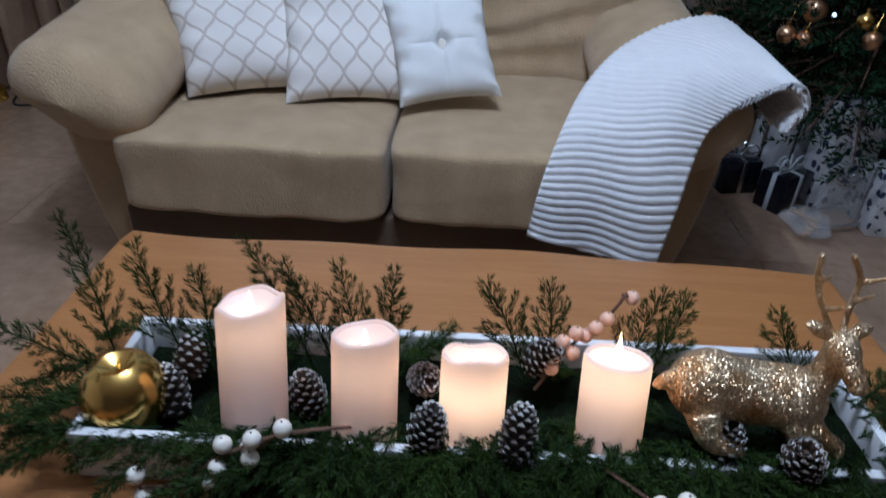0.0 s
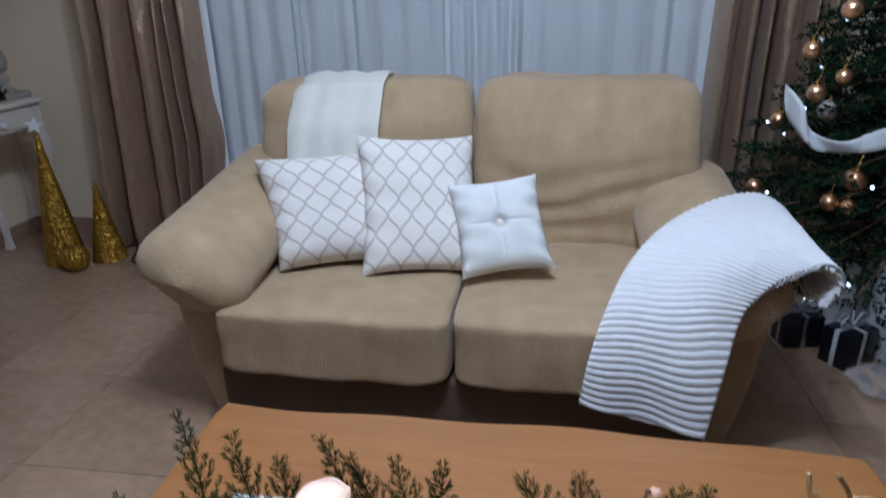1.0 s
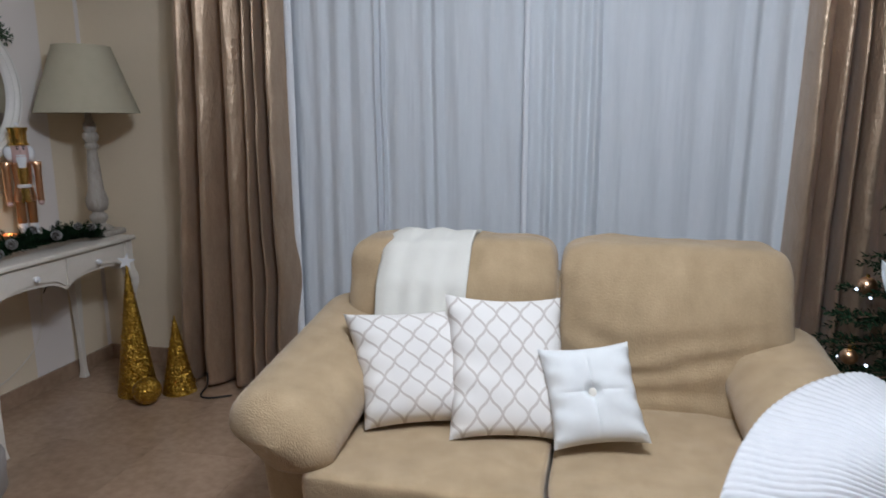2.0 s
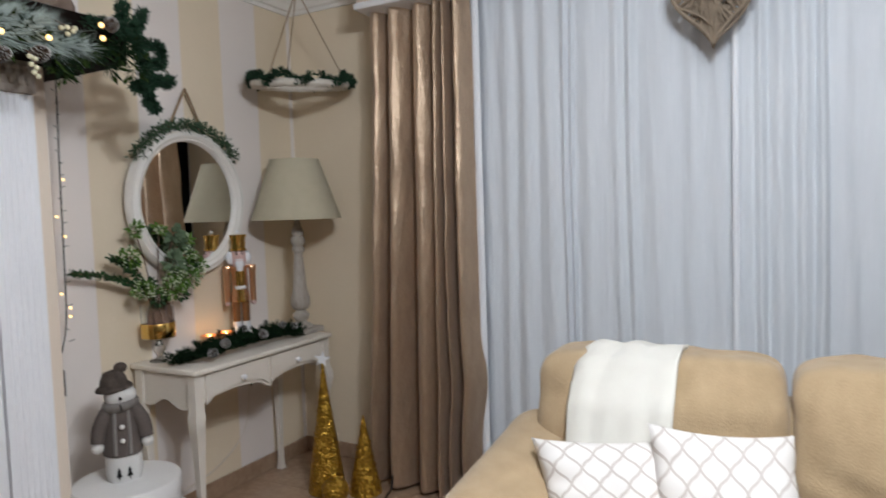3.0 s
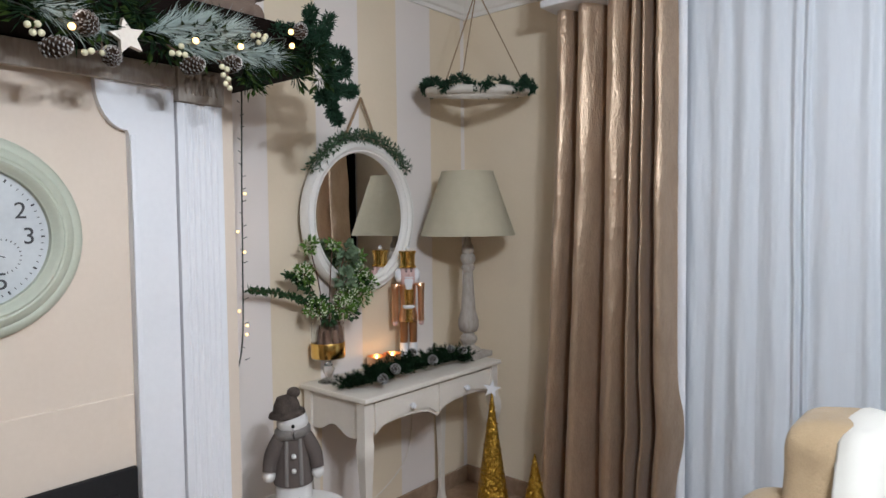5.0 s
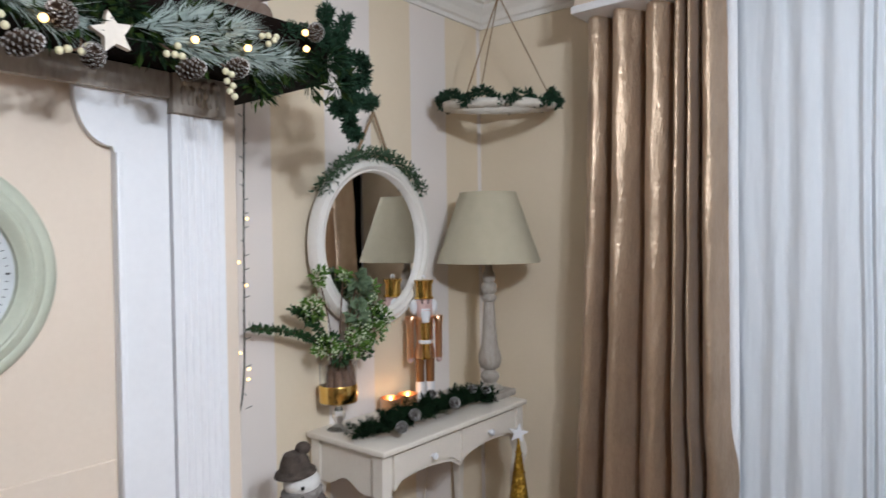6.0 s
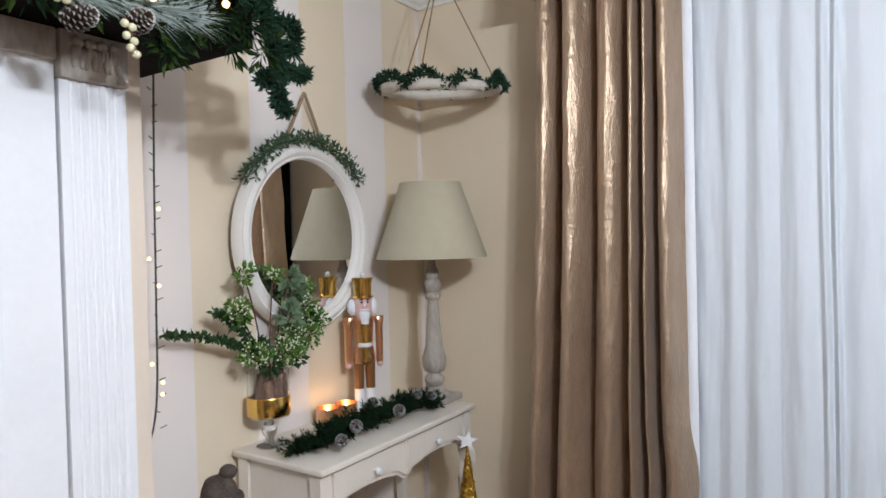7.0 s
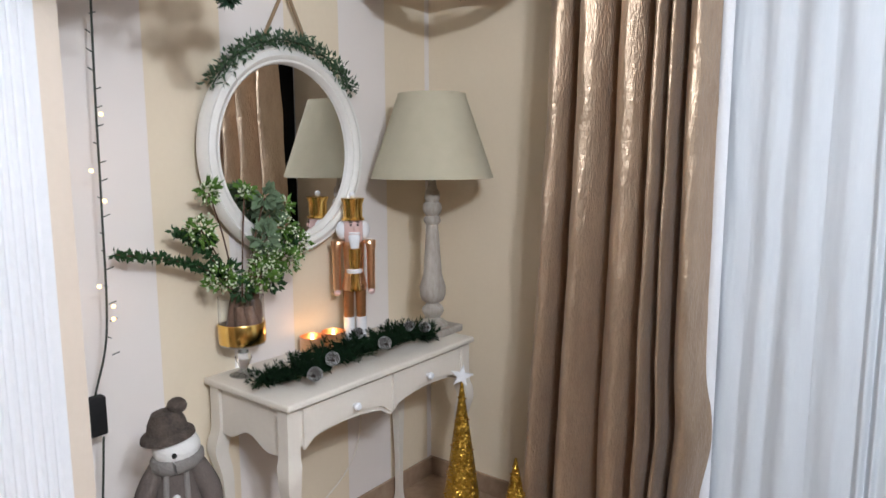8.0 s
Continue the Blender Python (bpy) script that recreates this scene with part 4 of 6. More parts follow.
# ---- small makers: pine cones, berries, bulbs ----
def pine_cone_meshes():
    scales, tips = BM(), BM()
    rows, n = 9, 8
    for k in range(rows * n):
        t = k / (rows * n)
        a = k * 2.39996
        z = -0.5 + t
        r = 0.40 * math.sin(math.pi * (0.12 + 0.80 * t)) ** 0.8
        m = Matrix.Rotation(a, 4, "Z") @ Matrix.Translation((r * 0.35, 0, z)) @ Matrix.Rotation(radians(-20 - 45 * t), 4, "Y")
        L, w = 0.16 + r * 0.55, 0.085 + 0.10 * r
        pts = [(0, -w * 0.5, -0.015), (0, w * 0.5, -0.015), (L * 0.7, w, 0.0), (L, 0, 0.03), (L * 0.7, -w, 0.0), (L * 0.6, 0, 0.045)]
        v = [scales.verts.new(m @ Vector(p)) for p in pts]
        for f in ((0, 1, 5), (1, 2, 5), (2, 3, 5), (3, 4, 5), (4, 0, 5), (4, 3, 2, 1, 0)):
            scales.faces.new([v[i] for i in f])
        q = [(L * 0.86, w * 0.62, 0.012), (L * 1.04, 0, 0.04), (L * 0.86, -w * 0.62, 0.012), (L * 0.80, 0, 0.05)]
        v = [tips.verts.new(m @ Vector(p)) for p in q]
        tips.faces.new(v)
        v = [tips.verts.new(m @ Vector(p)) for p in [(L * 0.84, w * 0.66, -0.006), (L * 1.05, 0, 0.025), (L * 0.84, -w * 0.66, -0.006)]]
        tips.faces.new(v[::-1])
    ball(scales, (0, 0, 0), (0.2, 0.2, 0.46), 12)
    return scales, tips


CONES = {}
CONE_WHITE = mat("whitewashed_cone_scale", (0.06, 0.045, 0.035), (0.035, 0.025, 0.02), 0.85, scale=9, fine=60, bump=0.2)
TIP_WHITE = mat("thick_white_tip_paint", (0.86, 0.86, 0.86), (0.80, 0.80, 0.80), 0.8, fine=200, bump=0.2)


def pine_cone(place, size, tilt, spin, group, label="brown pine cone with snow-white painted tips"):
    m = pose(*place, tilt, 0, spin) @ Matrix.Diagonal((size, size, size, 1))
    kind_ = "white" if "heavily" in label else "brown"
    if kind_ in CONES:
        ob = copy_thing(CONES[kind_], pose(*place, tilt, 0, spin))
        ob.scale = (size, size, size)
    else:
        ob = thing("pine_cone", label, "pine cone")
        s, t = pine_cone_meshes()
        part("cone_body", s, CONE_SCALE if kind_ == "brown" else CONE_WHITE, ob, smooth=False), part("tip_paint", t, SNOWTIP if kind_ == "brown" else TIP_WHITE, ob, "snow-white painted tips", smooth=False)
        ob.matrix_basis = m
        CONES[kind_] = ob
    return tagged(ob, label, "pine cone", group)


def sprig(name, label, berries, stem, material, group="", r=0.011, parent=None):
    """A twig with berries; berries: places. One thing with a stem and each berry."""
    ob = thing(name, label, "berry sprig", group=group)
    bm = BM()
    for path in stem:
        tube(bm, smoothpath(path, 5), 0.0022, 6)
    part("stem", bm, BARK, ob)
    for p in berries:
        b = part("berry", ball(BM(), p, r, 14), material, ob)
        part("tip", ball(BM(), Vector(p) + Vector((0, 0.0, r * 0.98)), r * 0.14, 6), BARK, b)
    return ob


# ---- table arrangement ----
tray = thing("planter_tray", "long white wooden trough on the coffee table", "planter", (2.742, -2.435, 0.41))
part("bottom", box(BM(), (-0.44, -0.09, 0), (0.44, 0.09, 0.01)), WHITEPAINT, tray)
for s in (-1, 1):
    part("long_side", box(BM(), (-0.45, s * 0.095 - 0.006, 0), (0.45, s * 0.095 + 0.006, 0.068), 0.002), WHITEPAINT, tray)
    part("short_side", box(BM(), (s * 0.444 - 0.006, -0.0885, 0.0), (s * 0.444 + 0.006, 0.0885, 0.066), 0.002), WHITEPAINT, tray)
# the bed's near-black colour stands in for shade deep between the sprays
solo("moss_bed", (lambda bm: (surf(bm, lambda u, v: (2.31 + 0.87 * u, -2.52 + 0.17 * v, 0.440 + 0.006 * noise.noise(Vector((u * 30, v * 8, 0)))), 60, 12), bm)[1])(BM()), mat("shade_dark_moss", (0.008, 0.012, 0.005), (0.003, 0.005, 0.002), 0.95, scale=40, fine=200, bump=1.0, spec=0.05), "moss sheet filling the trough, near black for the shade between the sprays", "moss", kind="stuff")

WAXT = mat("glowing_candle_wax", (0.84, 0.75, 0.76), (0.80, 0.70, 0.71), 0.45, scale=12, fine=60, bump=0.05)
_nt = WAXT.node_tree
_tr = _nt.nodes.new("ShaderNodeBsdfTranslucent")
_tr.inputs[0].default_value = (1.0, 0.84, 0.72, 1)
_mx = _nt.nodes.new("ShaderNodeMixShader")
_mx.inputs[0].default_value = 0.33
_nt.links.new(_nt.nodes["Principled BSDF"].outputs[0], _mx.inputs[1]), _nt.links.new(_tr.outputs[0], _mx.inputs[2])
_nt.links.new(_mx.outputs[0], _nt.nodes["Material Output"].inputs[0])


def candle(x, y, top, wave, depth, watts, label, seed, flame_up=0.0):
    z0 = 0.45
    ob = thing("candle", label, "candle", group="candles in the trough")
    ob.matrix_basis = pose(x, y - 0.018, z0, -15)
    h = top - z0
    r0 = 0.0365
    bm = BM()

    def wall(u, v):
        a = 2 * math.pi * u
        dz = wave * (math.sin(a + seed) + 0.5 * math.sin(3 * a + 2 * seed) + 0.3 * math.sin(5 * a + seed))
        if v < 0.6:
            t = v / 0.6
            return Vector((r0 * math.cos(a), r0 * math.sin(a), (h + dz - 0.004) * t))
        if v < 0.75:
            t = (v - 0.6) / 0.15
            r = r0 - 0.006 * (1 - math.cos(math.pi * t)) / 2
            return Vector((r * math.cos(a), r * math.sin(a), h + dz - 0.004 + 0.004 * math.sin(math.pi * t)))
        t = (v - 0.75) / 0.25
        r = (r0 - 0.006) * (1 - t) + 0.0005
        return Vector((r * math.cos(a), r * math.sin(a), (h + dz - 0.004) * (1 - min(1, t * 1.6)) + (h - depth) * min(1, t * 1.6)))
    surf(bm, wall, 48, 40, cu=True)
    part("wax", bm, WAXT, ob, "translucent ivory wax lit from within")
    zf = h - depth
    part("flame", lathe(BM(), [(0, zf - 0.002), (0.003, zf + 0.003), (0.0042, zf + 0.010), (0.0022, zf + 0.019), (0, zf + 0.026 + flame_up)], 14), FLAME, ob, "small warm flame")
    lamp_light("candle_light", ob.matrix_basis @ Vector((0, 0, h - depth - 0.016)), watts, (1.0, 0.70, 0.40), 0.008)
    lamp_light("candle_light", ob.matrix_basis @ Vector((0, -0.004, h - depth + 0.02)), watts * 0.25, (1.0, 0.66, 0.36), 0.006)
    return ob


candle(2.482, -2.475, 0.609, 0.0055, 0.016, 0.15, "tall ivory candle with a softened wavy rim, lit", 1)
candle(2.605, -2.475, 0.579, 0.002, 0.022, 0.15, "ivory candle with a melted hollow and small flame", 2)
candle(2.724, -2.475, 0.562, 0.004, 0.024, 0.42, "short ivory candle with a ragged rim, glowing brightly", 3)
candle(2.877, -2.475, 0.566, 0.001, 0.004, 0.36, "ivory candle with an open flame on top", 4, 0.006)

gb = thing("gold_bauble", "polished gold apple ornament on the greenery", "ornament", (2.334, -2.478, 0.482))
part("apple", lathe(BM(), [(0, 0.037), (0.009, 0.039), (0.020, 0.046), (0.033, 0.039), (0.044, 0.02), (0.047, 0.0), (0.043, -0.022), (0.031, -0.039), (0.015, -0.046), (0, -0.043)], 40), GOLD, gb)
part("stalk", tube(BM(), [(0, 0, 0.034), (0.002, 0, 0.046), (0.006, 0, 0.053)], 0.002, 6), GOLD, gb)

# reclining deer, one glittered casting
bm = BM()
ball(bm, (2.985, -2.42, 0.548), (0.052, 0.040, 0.046), 20)
ball(bm, (3.035, -2.42, 0.54), (0.06, 0.036, 0.039), 20)
tube(bm, smoothpath([(2.97, -2.42, 0.55), (3.01, -2.42, 0.546), (3.05, -2.42, 0.541), (3.095, -2.423, 0.54)], 5), 0.0375, 18)
ball(bm, (3.09, -2.425, 0.535), (0.042, 0.032, 0.04), 20)
tube(bm, smoothpath([(3.09, -2.425, 0.545), (3.112, -2.425, 0.575), (3.116, -2.425, 0.608)], 5), [0.03, 0.028, 0.025, 0.022, 0.02, 0.019, 0.018, 0.017, 0.017, 0.016, 0.016], 14)
ball(bm, (3.118, -2.43, 0.618), (0.02, 0.022, 0.02), 16)
tube(bm, [(3.118, -2.435, 0.616), (3.128, -2.455, 0.598), (3.133, -2.465, 0.588)], [0.016, 0.012, 0.009], 12)
for s in (-1, 1):
    tube(bm, [(3.115 + s * 0.012, -2.42, 0.628), (3.112 + s * 0.028, -2.418, 0.64), (3.11 + s * 0.04, -2.42, 0.645)], [0.006, 0.01, 0.002], 8)
    tube(bm, smoothpath([(3.113 + s * 0.007, -2.415, 0.635), (3.106 + s * 0.018, -2.405, 0.665), (3.098 + s * 0.024, -2.405, 0.695), (3.082 + s * 0.017, -2.41, 0.728)], 5), 0.0042, 8)
    for t0, t1 in (((3.106 + s * 0.018, -2.405, 0.665), (3.10 + s * 0.03, -2.425, 0.69)), ((3.10 + s * 0.022, -2.405, 0.69), (3.107 + s * 0.032, -2.425, 0.712)), ((3.108 + s * 0.014, -2.407, 0.655), (3.102 + s * 0.004, -2.43, 0.676))):
        tube(bm, [t0, t1], [0.004, 0.0025], 7)
tube(bm, smoothpath([(2.975, -2.445, 0.53), (2.985, -2.462, 0.505), (3.012, -2.466, 0.498), (3.035, -2.464, 0.475)], 4), [0.024, 0.022, 0.02, 0.018, 0.015, 0.014, 0.013, 0.012, 0.011, 0.01, 0.009, 0.009, 0.009], 12)
tube(bm, smoothpath([(3.085, -2.445, 0.525), (3.095, -2.462, 0.50), (3.10, -2.475, 0.475), (3.106, -2.48, 0.462)], 4), [0.018, 0.017, 0.015, 0.013, 0.012, 0.011, 0.01, 0.009, 0.009, 0.009, 0.009, 0.008, 0.008], 12)
tube(bm, smoothpath([(3.10, -2.44, 0.525), (3.125, -2.452, 0.505), (3.145, -2.455, 0.495), (3.135, -2.465, 0.48)], 4), [0.017, 0.016, 0.015, 0.014, 0.013, 0.012, 0.011, 0.01, 0.01, 0.01, 0.009, 0.009, 0.009], 12)
tube(bm, [(2.945, -2.42, 0.56), (2.928, -2.418, 0.548), (2.918, -2.416, 0.538)], [0.012, 0.01, 0.004], 10)
bmesh.ops.transform(bm, matrix=Matrix.Translation((2.950, -2.475, 0.462)) @ Matrix.Diagonal((0.86, 0.95, 0.92, 1)) @ Matrix.Translation((-2.955, 2.42, -0.465)), verts=bm.verts)
deer = solo("deer_figurine", bm, CHAMPAGNE, "champagne gold glittered reclining deer figurine with antlers", "figurine")
md = deer.modifiers.new("cast", "REMESH")
md.mode, md.voxel_size, md.use_smooth_shade = "VOXEL", 0.0022, True
md = deer.modifiers.new("soften", "SMOOTH")
md.factor, md.iterations = 0.5, 7

# cut conifer along and over the trough
green = thing("conifer_garland", "fresh cut green conifer sprays spilling over the trough", "garland", kind="stuff")
L = Leafy(11)
r = L.r
stems = []


def conifer(start, d, length, twig=0.05, droop=0.3, face=(0, 0, 1)):
    stems.append(L.spray(start, d, length, twig, 0.0006, 0.0155, 0.0013, droop=droop, spread=0.8, face=face))


# low sprays lying along the trough and over its front board, the left end left bare
for k in range(40):
    x = 2.36 + 0.82 * (k + r.random()) / 40
    conifer((x, -2.535 + r.uniform(-0.01, 0.03), 0.478), (r.choice((-1, -1, 1)) * r.uniform(0.6, 1.2), r.uniform(-0.5, 0.1), r.uniform(0.0, 0.25)), r.uniform(0.10, 0.17), 0.045, 0.6)
for k in range(74):
    x = 2.47 + 0.76 * (k + r.random()) / 74
    conifer((x, -2.525 + r.uniform(0, 0.02), 0.488), (r.gauss(0, 0.8), -1.0, r.uniform(0.0, 0.4)), r.uniform(0.13, 0.22), 0.058, 1.7, (0, -0.6, 1))
for k in range(16):
    x = 2.31 + 0.86 * (k + r.random()) / 16
    conifer((x, -2.50 + r.uniform(-0.03, 0.08), 0.458), (r.choice((-1, 1)), r.gauss(0, 0.5), 0.15), r.uniform(0.08, 0.13), 0.04, 0.5)
for k in range(12):
    s = -1 if k % 2 else 1
    conifer((2.745 + s * 0.42, -2.53 + 0.15 * (k // 2 + r.random()) / 6, 0.482), (s, r.gauss(0, 0.4), r.uniform(0.0, 0.3)), r.uniform(0.11, 0.17), 0.05, 0.8)
for k in range(10):
    x = 2.34 + 0.82 * (k + r.random()) / 10
    conifer((x, -2.415, 0.47), (r.gauss(0, 0.8), 0.7, r.uniform(0.1, 0.5)), r.uniform(0.07, 0.11), 0.04, 0.7)
for st, tip in (((2.31, -2.435, 0.47), (2.236, -2.395, 0.635)), ((2.31, -2.445, 0.47), (2.16, -2.415, 0.505)), ((2.30, -2.475, 0.465), (2.13, -2.455, 0.455)), ((2.30, -2.515, 0.465), (2.15, -2.525, 0.44)), ((2.38, -2.415, 0.48), (2.325, -2.385, 0.605)), ((2.42, -2.425, 0.47), (2.385, -2.385, 0.575)),
                ((2.535, -2.415, 0.47), (2.495, -2.375, 0.635)), ((2.56, -2.415, 0.47), (2.533, -2.375, 0.61)), ((2.60, -2.425, 0.48), (2.56, -2.385, 0.60)), ((2.61, -2.415, 0.48), (2.64, -2.375, 0.585)), ((2.79, -2.415, 0.47), (2.755, -2.355, 0.575)), ((2.82, -2.405, 0.47), (2.80, -2.345, 0.56)), ((2.90, -2.415, 0.47), (2.935, -2.365, 0.575)),
                ((2.93, -2.415, 0.48), (3.0, -2.355, 0.55)), ((3.12, -2.435, 0.47), (3.07, -2.375, 0.545)), ((3.16, -2.475, 0.47), (3.29, -2.435, 0.47)), ((3.16, -2.505, 0.47), (3.29, -2.505, 0.46)), ((3.15, -2.535, 0.47), (3.27, -2.585, 0.45))):
    d = Vector(tip) - Vector(st)
    conifer(st, d, d.length * 1.04, 0.062, -0.1, (0, -1, 0.5))
tagged(L.mesh("needles", NEEDLE, green), kind="stuff")
bm = BM()
for s in stems:
    tube(bm, s[::2], [0.0012, 0.001, 0.001, 0.0008, 0.0006], 5)
tagged(part("twigs", bm, NEEDLE_DARK, green), kind="stuff")

for k, (p, sz) in enumerate((((2.388, -2.420, 0.487), 0.052), ((2.378, -2.465, 0.470), 0.054), ((2.535, -2.455, 0.468), 0.054), ((2.676, -2.533, 0.508), 0.050), ((2.770, -2.533, 0.508), 0.050), ((2.667, -2.425, 0.478), 0.050), ((2.805, -2.400, 0.497), 0.052), ((2.99, -2.510, 0.482), 0.056), ((3.066, -2.533, 0.487), 0.056))):
    pine_cone(p, sz, -55 + 23 * (k % 5), 40 * k, "pine cones in the trough", *(["small pine cone heavily tipped with white"] if k in (1, 3, 4, 7) else []))
sprig("berry_sprig", "sprig of white berries on a bare twig over the trough edge", [(2.381, -2.570, 0.461), (2.386, -2.575, 0.437), (2.471, -2.555, 0.497), (2.502, -2.555, 0.507), (2.496, -2.550, 0.49), (2.531, -2.545, 0.514), (2.466, -2.565, 0.474), (2.457, -2.570, 0.459), (2.499, -2.560, 0.484)],
      [[(2.60, -2.515, 0.49), (2.53, -2.545, 0.505), (2.47, -2.560, 0.485), (2.42, -2.570, 0.45), (2.384, -2.575, 0.45)], [(2.52, -2.545, 0.50), (2.50, -2.555, 0.488)]], BERRY, "berry sprigs", 0.0098)
sprig("berry_sprig", "sprig of white berries low on the trough front", [(2.908, -2.590, 0.485), (2.925, -2.595, 0.478), (2.915, -2.600, 0.462), (2.932, -2.590, 0.492), (2.94, -2.600, 0.458)], [[(2.86, -2.555, 0.49), (2.91, -2.590, 0.48), (2.94, -2.600, 0.46)]], BERRY, "berry sprigs", 0.0098)
sprig("berry_sprig", "upright twig of peach berries behind the candles", [(2.822, -2.405, 0.508), (2.83, -2.400, 0.525), (2.845, -2.395, 0.535), (2.842, -2.405, 0.513), (2.857, -2.390, 0.528), (2.868, -2.390, 0.54), (2.882, -2.380, 0.547), (2.818, -2.415, 0.497), (2.914, -2.355, 0.562)],
      [[(2.80, -2.425, 0.47), (2.84, -2.400, 0.52), (2.885, -2.375, 0.55), (2.905, -2.360, 0.572)], [(2.90, -2.361, 0.57), (2.914, -2.355, 0.562)]], BERRY_PEACH, "berry sprigs", 0.0092)


# ---- things on the console ----
vase = thing("vase", "footed glass vase with a gold band holding bark and branches", "vase", (0.085, -1.045, 0.77))
part("foot", lathe(BM(), [(0, 0), (0.045, 0), (0.045, 0.004), (0.02, 0.012), (0.011, 0.022), (0.022, 0.042), (0.026, 0.056), (0.017, 0.074), (0.012, 0.086), (0.02, 0.098), (0, 0.10)], 32), GLASS, vase, "clear glass baluster foot")
part("bowl", lathe(BM(), [(0, 0.101), (0.068, 0.102), (0.0695, 0.105), (0.0695, 0.25), (0.067, 0.25), (0.067, 0.106), (0, 0.105)], 40), GLASS, vase, "straight clear glass bowl")
part("gold_band", lathe(BM(), [(0.0705, 0.107), (0.0715, 0.109), (0.0715, 0.168), (0.0705, 0.17)], 40), GOLD, vase, "gold metal band")
r = random.Random(4)
for k in range(7):
    a = k * 0.9
    d = Vector((0.03 * math.cos(a), 0.03 * math.sin(a), 0))
    part("bark_stick", tube(BM(), [d + Vector((0, 0, 0.11)), d * 1.25 + Vector((0.01, 0.004, 0.175)), d * 1.15 + Vector((0.004, 0.01 * (k % 3), 0.225 + 0.012 * (k % 3)))], [0.018, 0.02, 0.015], 9), BARK, vase)
for o in vase.children:
    if o.name.startswith(("bowl", "foot")):
        o.visible_shadow = False

bq = thing("branch_arrangement", "green faux branches with white buds and eucalyptus", "branches", (0.085, -1.045, 0.99))
bm = BM()
# clump centres from the vase mouth, radius, and sort: b buds and leaves, e eucalyptus, d dark trailing leaf
CLUMPS = [(0.035, -0.115, 0.355, 0.036, "b"), (0.035, -0.145, 0.25, 0.048, "b"), (0.055, -0.105, 0.105, 0.046, "b"), (0.065, 0.03, 0.095, 0.052, "b"), (0.015, 0.11, 0.275, 0.034, "e"), (0.035, 0.20, 0.178, 0.048, "b"), (0.015, 0.02, 0.355, 0.022, "b"),
          (0.055, 0.145, 0.135, 0.046, "b"), (0.035, 0.075, 0.20, 0.036, "e"), (0.035, 0.145, 0.225, 0.046, "b"), (0.045, 0.06, 0.14, 0.045, "b"), (0.03, -0.06, 0.12, 0.035, "d"), (0.015, 0.16, 0.30, 0.03, "b"), (0.02, 0.09, 0.33, 0.03, "e"), (0.04, -0.02, 0.06, 0.04, "d"), (0.045, 0.09, 0.07, 0.036, "d"), (0.03, 0.16, 0.19, 0.03, "d"), (0.02, -0.13, 0.22, 0.03, "d")]
TRAILS = [[(0.0, 0.0, -0.06), (0.01, -0.06, 0.08), (0.01, -0.14, 0.14), (0.005, -0.24, 0.175), (-0.005, -0.37, 0.202)], [(0.0, 0.0, -0.05), (0.02, -0.08, 0.12), (0.02, -0.15, 0.21), (0.015, -0.215, 0.25)]]
Lg, Lb, Lf = Leafy(21), Leafy(22), Leafy(23)
buds = BM()


def anyway(r):
    return Vector((r.gauss(0, 1), r.gauss(0, 1), r.gauss(0, 1))).normalized()


for cx, cy, cz, cr, sort in CLUMPS:
    c0 = Vector((cx, cy, cz))
    tube(bm, smoothpath([(0, 0, -0.10), (cx * 0.2, cy * 0.15, 0.02), (cx * 0.6, cy * 0.55, cz * 0.6), c0], 6), 0.0026, 6)
    for _ in range(int(1500 * cr)):
        s = anyway(r)
        p = c0 + s * cr * r.random() ** 0.5 * 0.8
        if sort == "b":
            Lg.leaf(p, s + anyway(r) * 0.7, r.uniform(0.022, 0.036), 0.013, 0.12)
        elif sort == "e":
            Lb.leaf(p, s + anyway(r) * 0.7, r.uniform(0.030, 0.044), 0.030, 0.12)
        else:
            Lf.leaf(p, s + anyway(r) * 0.7, r.uniform(0.022, 0.036), 0.014, 0.12)
    if sort == "b":
        for _ in range(int(1700 * cr)):
            s = anyway(r)
            ball(buds, c0 + s * cr * r.uniform(0.6, 1.15), r.uniform(0.0026, 0.0042), 6)
for run in TRAILS:
    path = smoothpath(run, 8)
    tube(bm, path, 0.0024, 6)
    for i, p in enumerate(path[8:]):
        for _ in range(13):
            Lf.leaf(p + anyway(r) * 0.004, anyway(r), r.uniform(0.016, 0.026), 0.012, 0.15)
tagged(part("stem", bm, BARK, bq), kind="stuff")
for o in (Lg.mesh("leaves", LEAF, bq), Lb.mesh("eucalyptus_leaves", LEAF_GREY, bq, "silver grey round leaves"), Lf.mesh("trailing_sprig", mat("deep_green_leaf", (0.035, 0.085, 0.028), (0.016, 0.045, 0.016), 0.55, scale=14, bump=0, spec=0.2), bq, "dark trailing sprig"), part("blossom_haze", buds, BUD, bq, "tiny white buds")):
    tagged(o, kind="stuff")

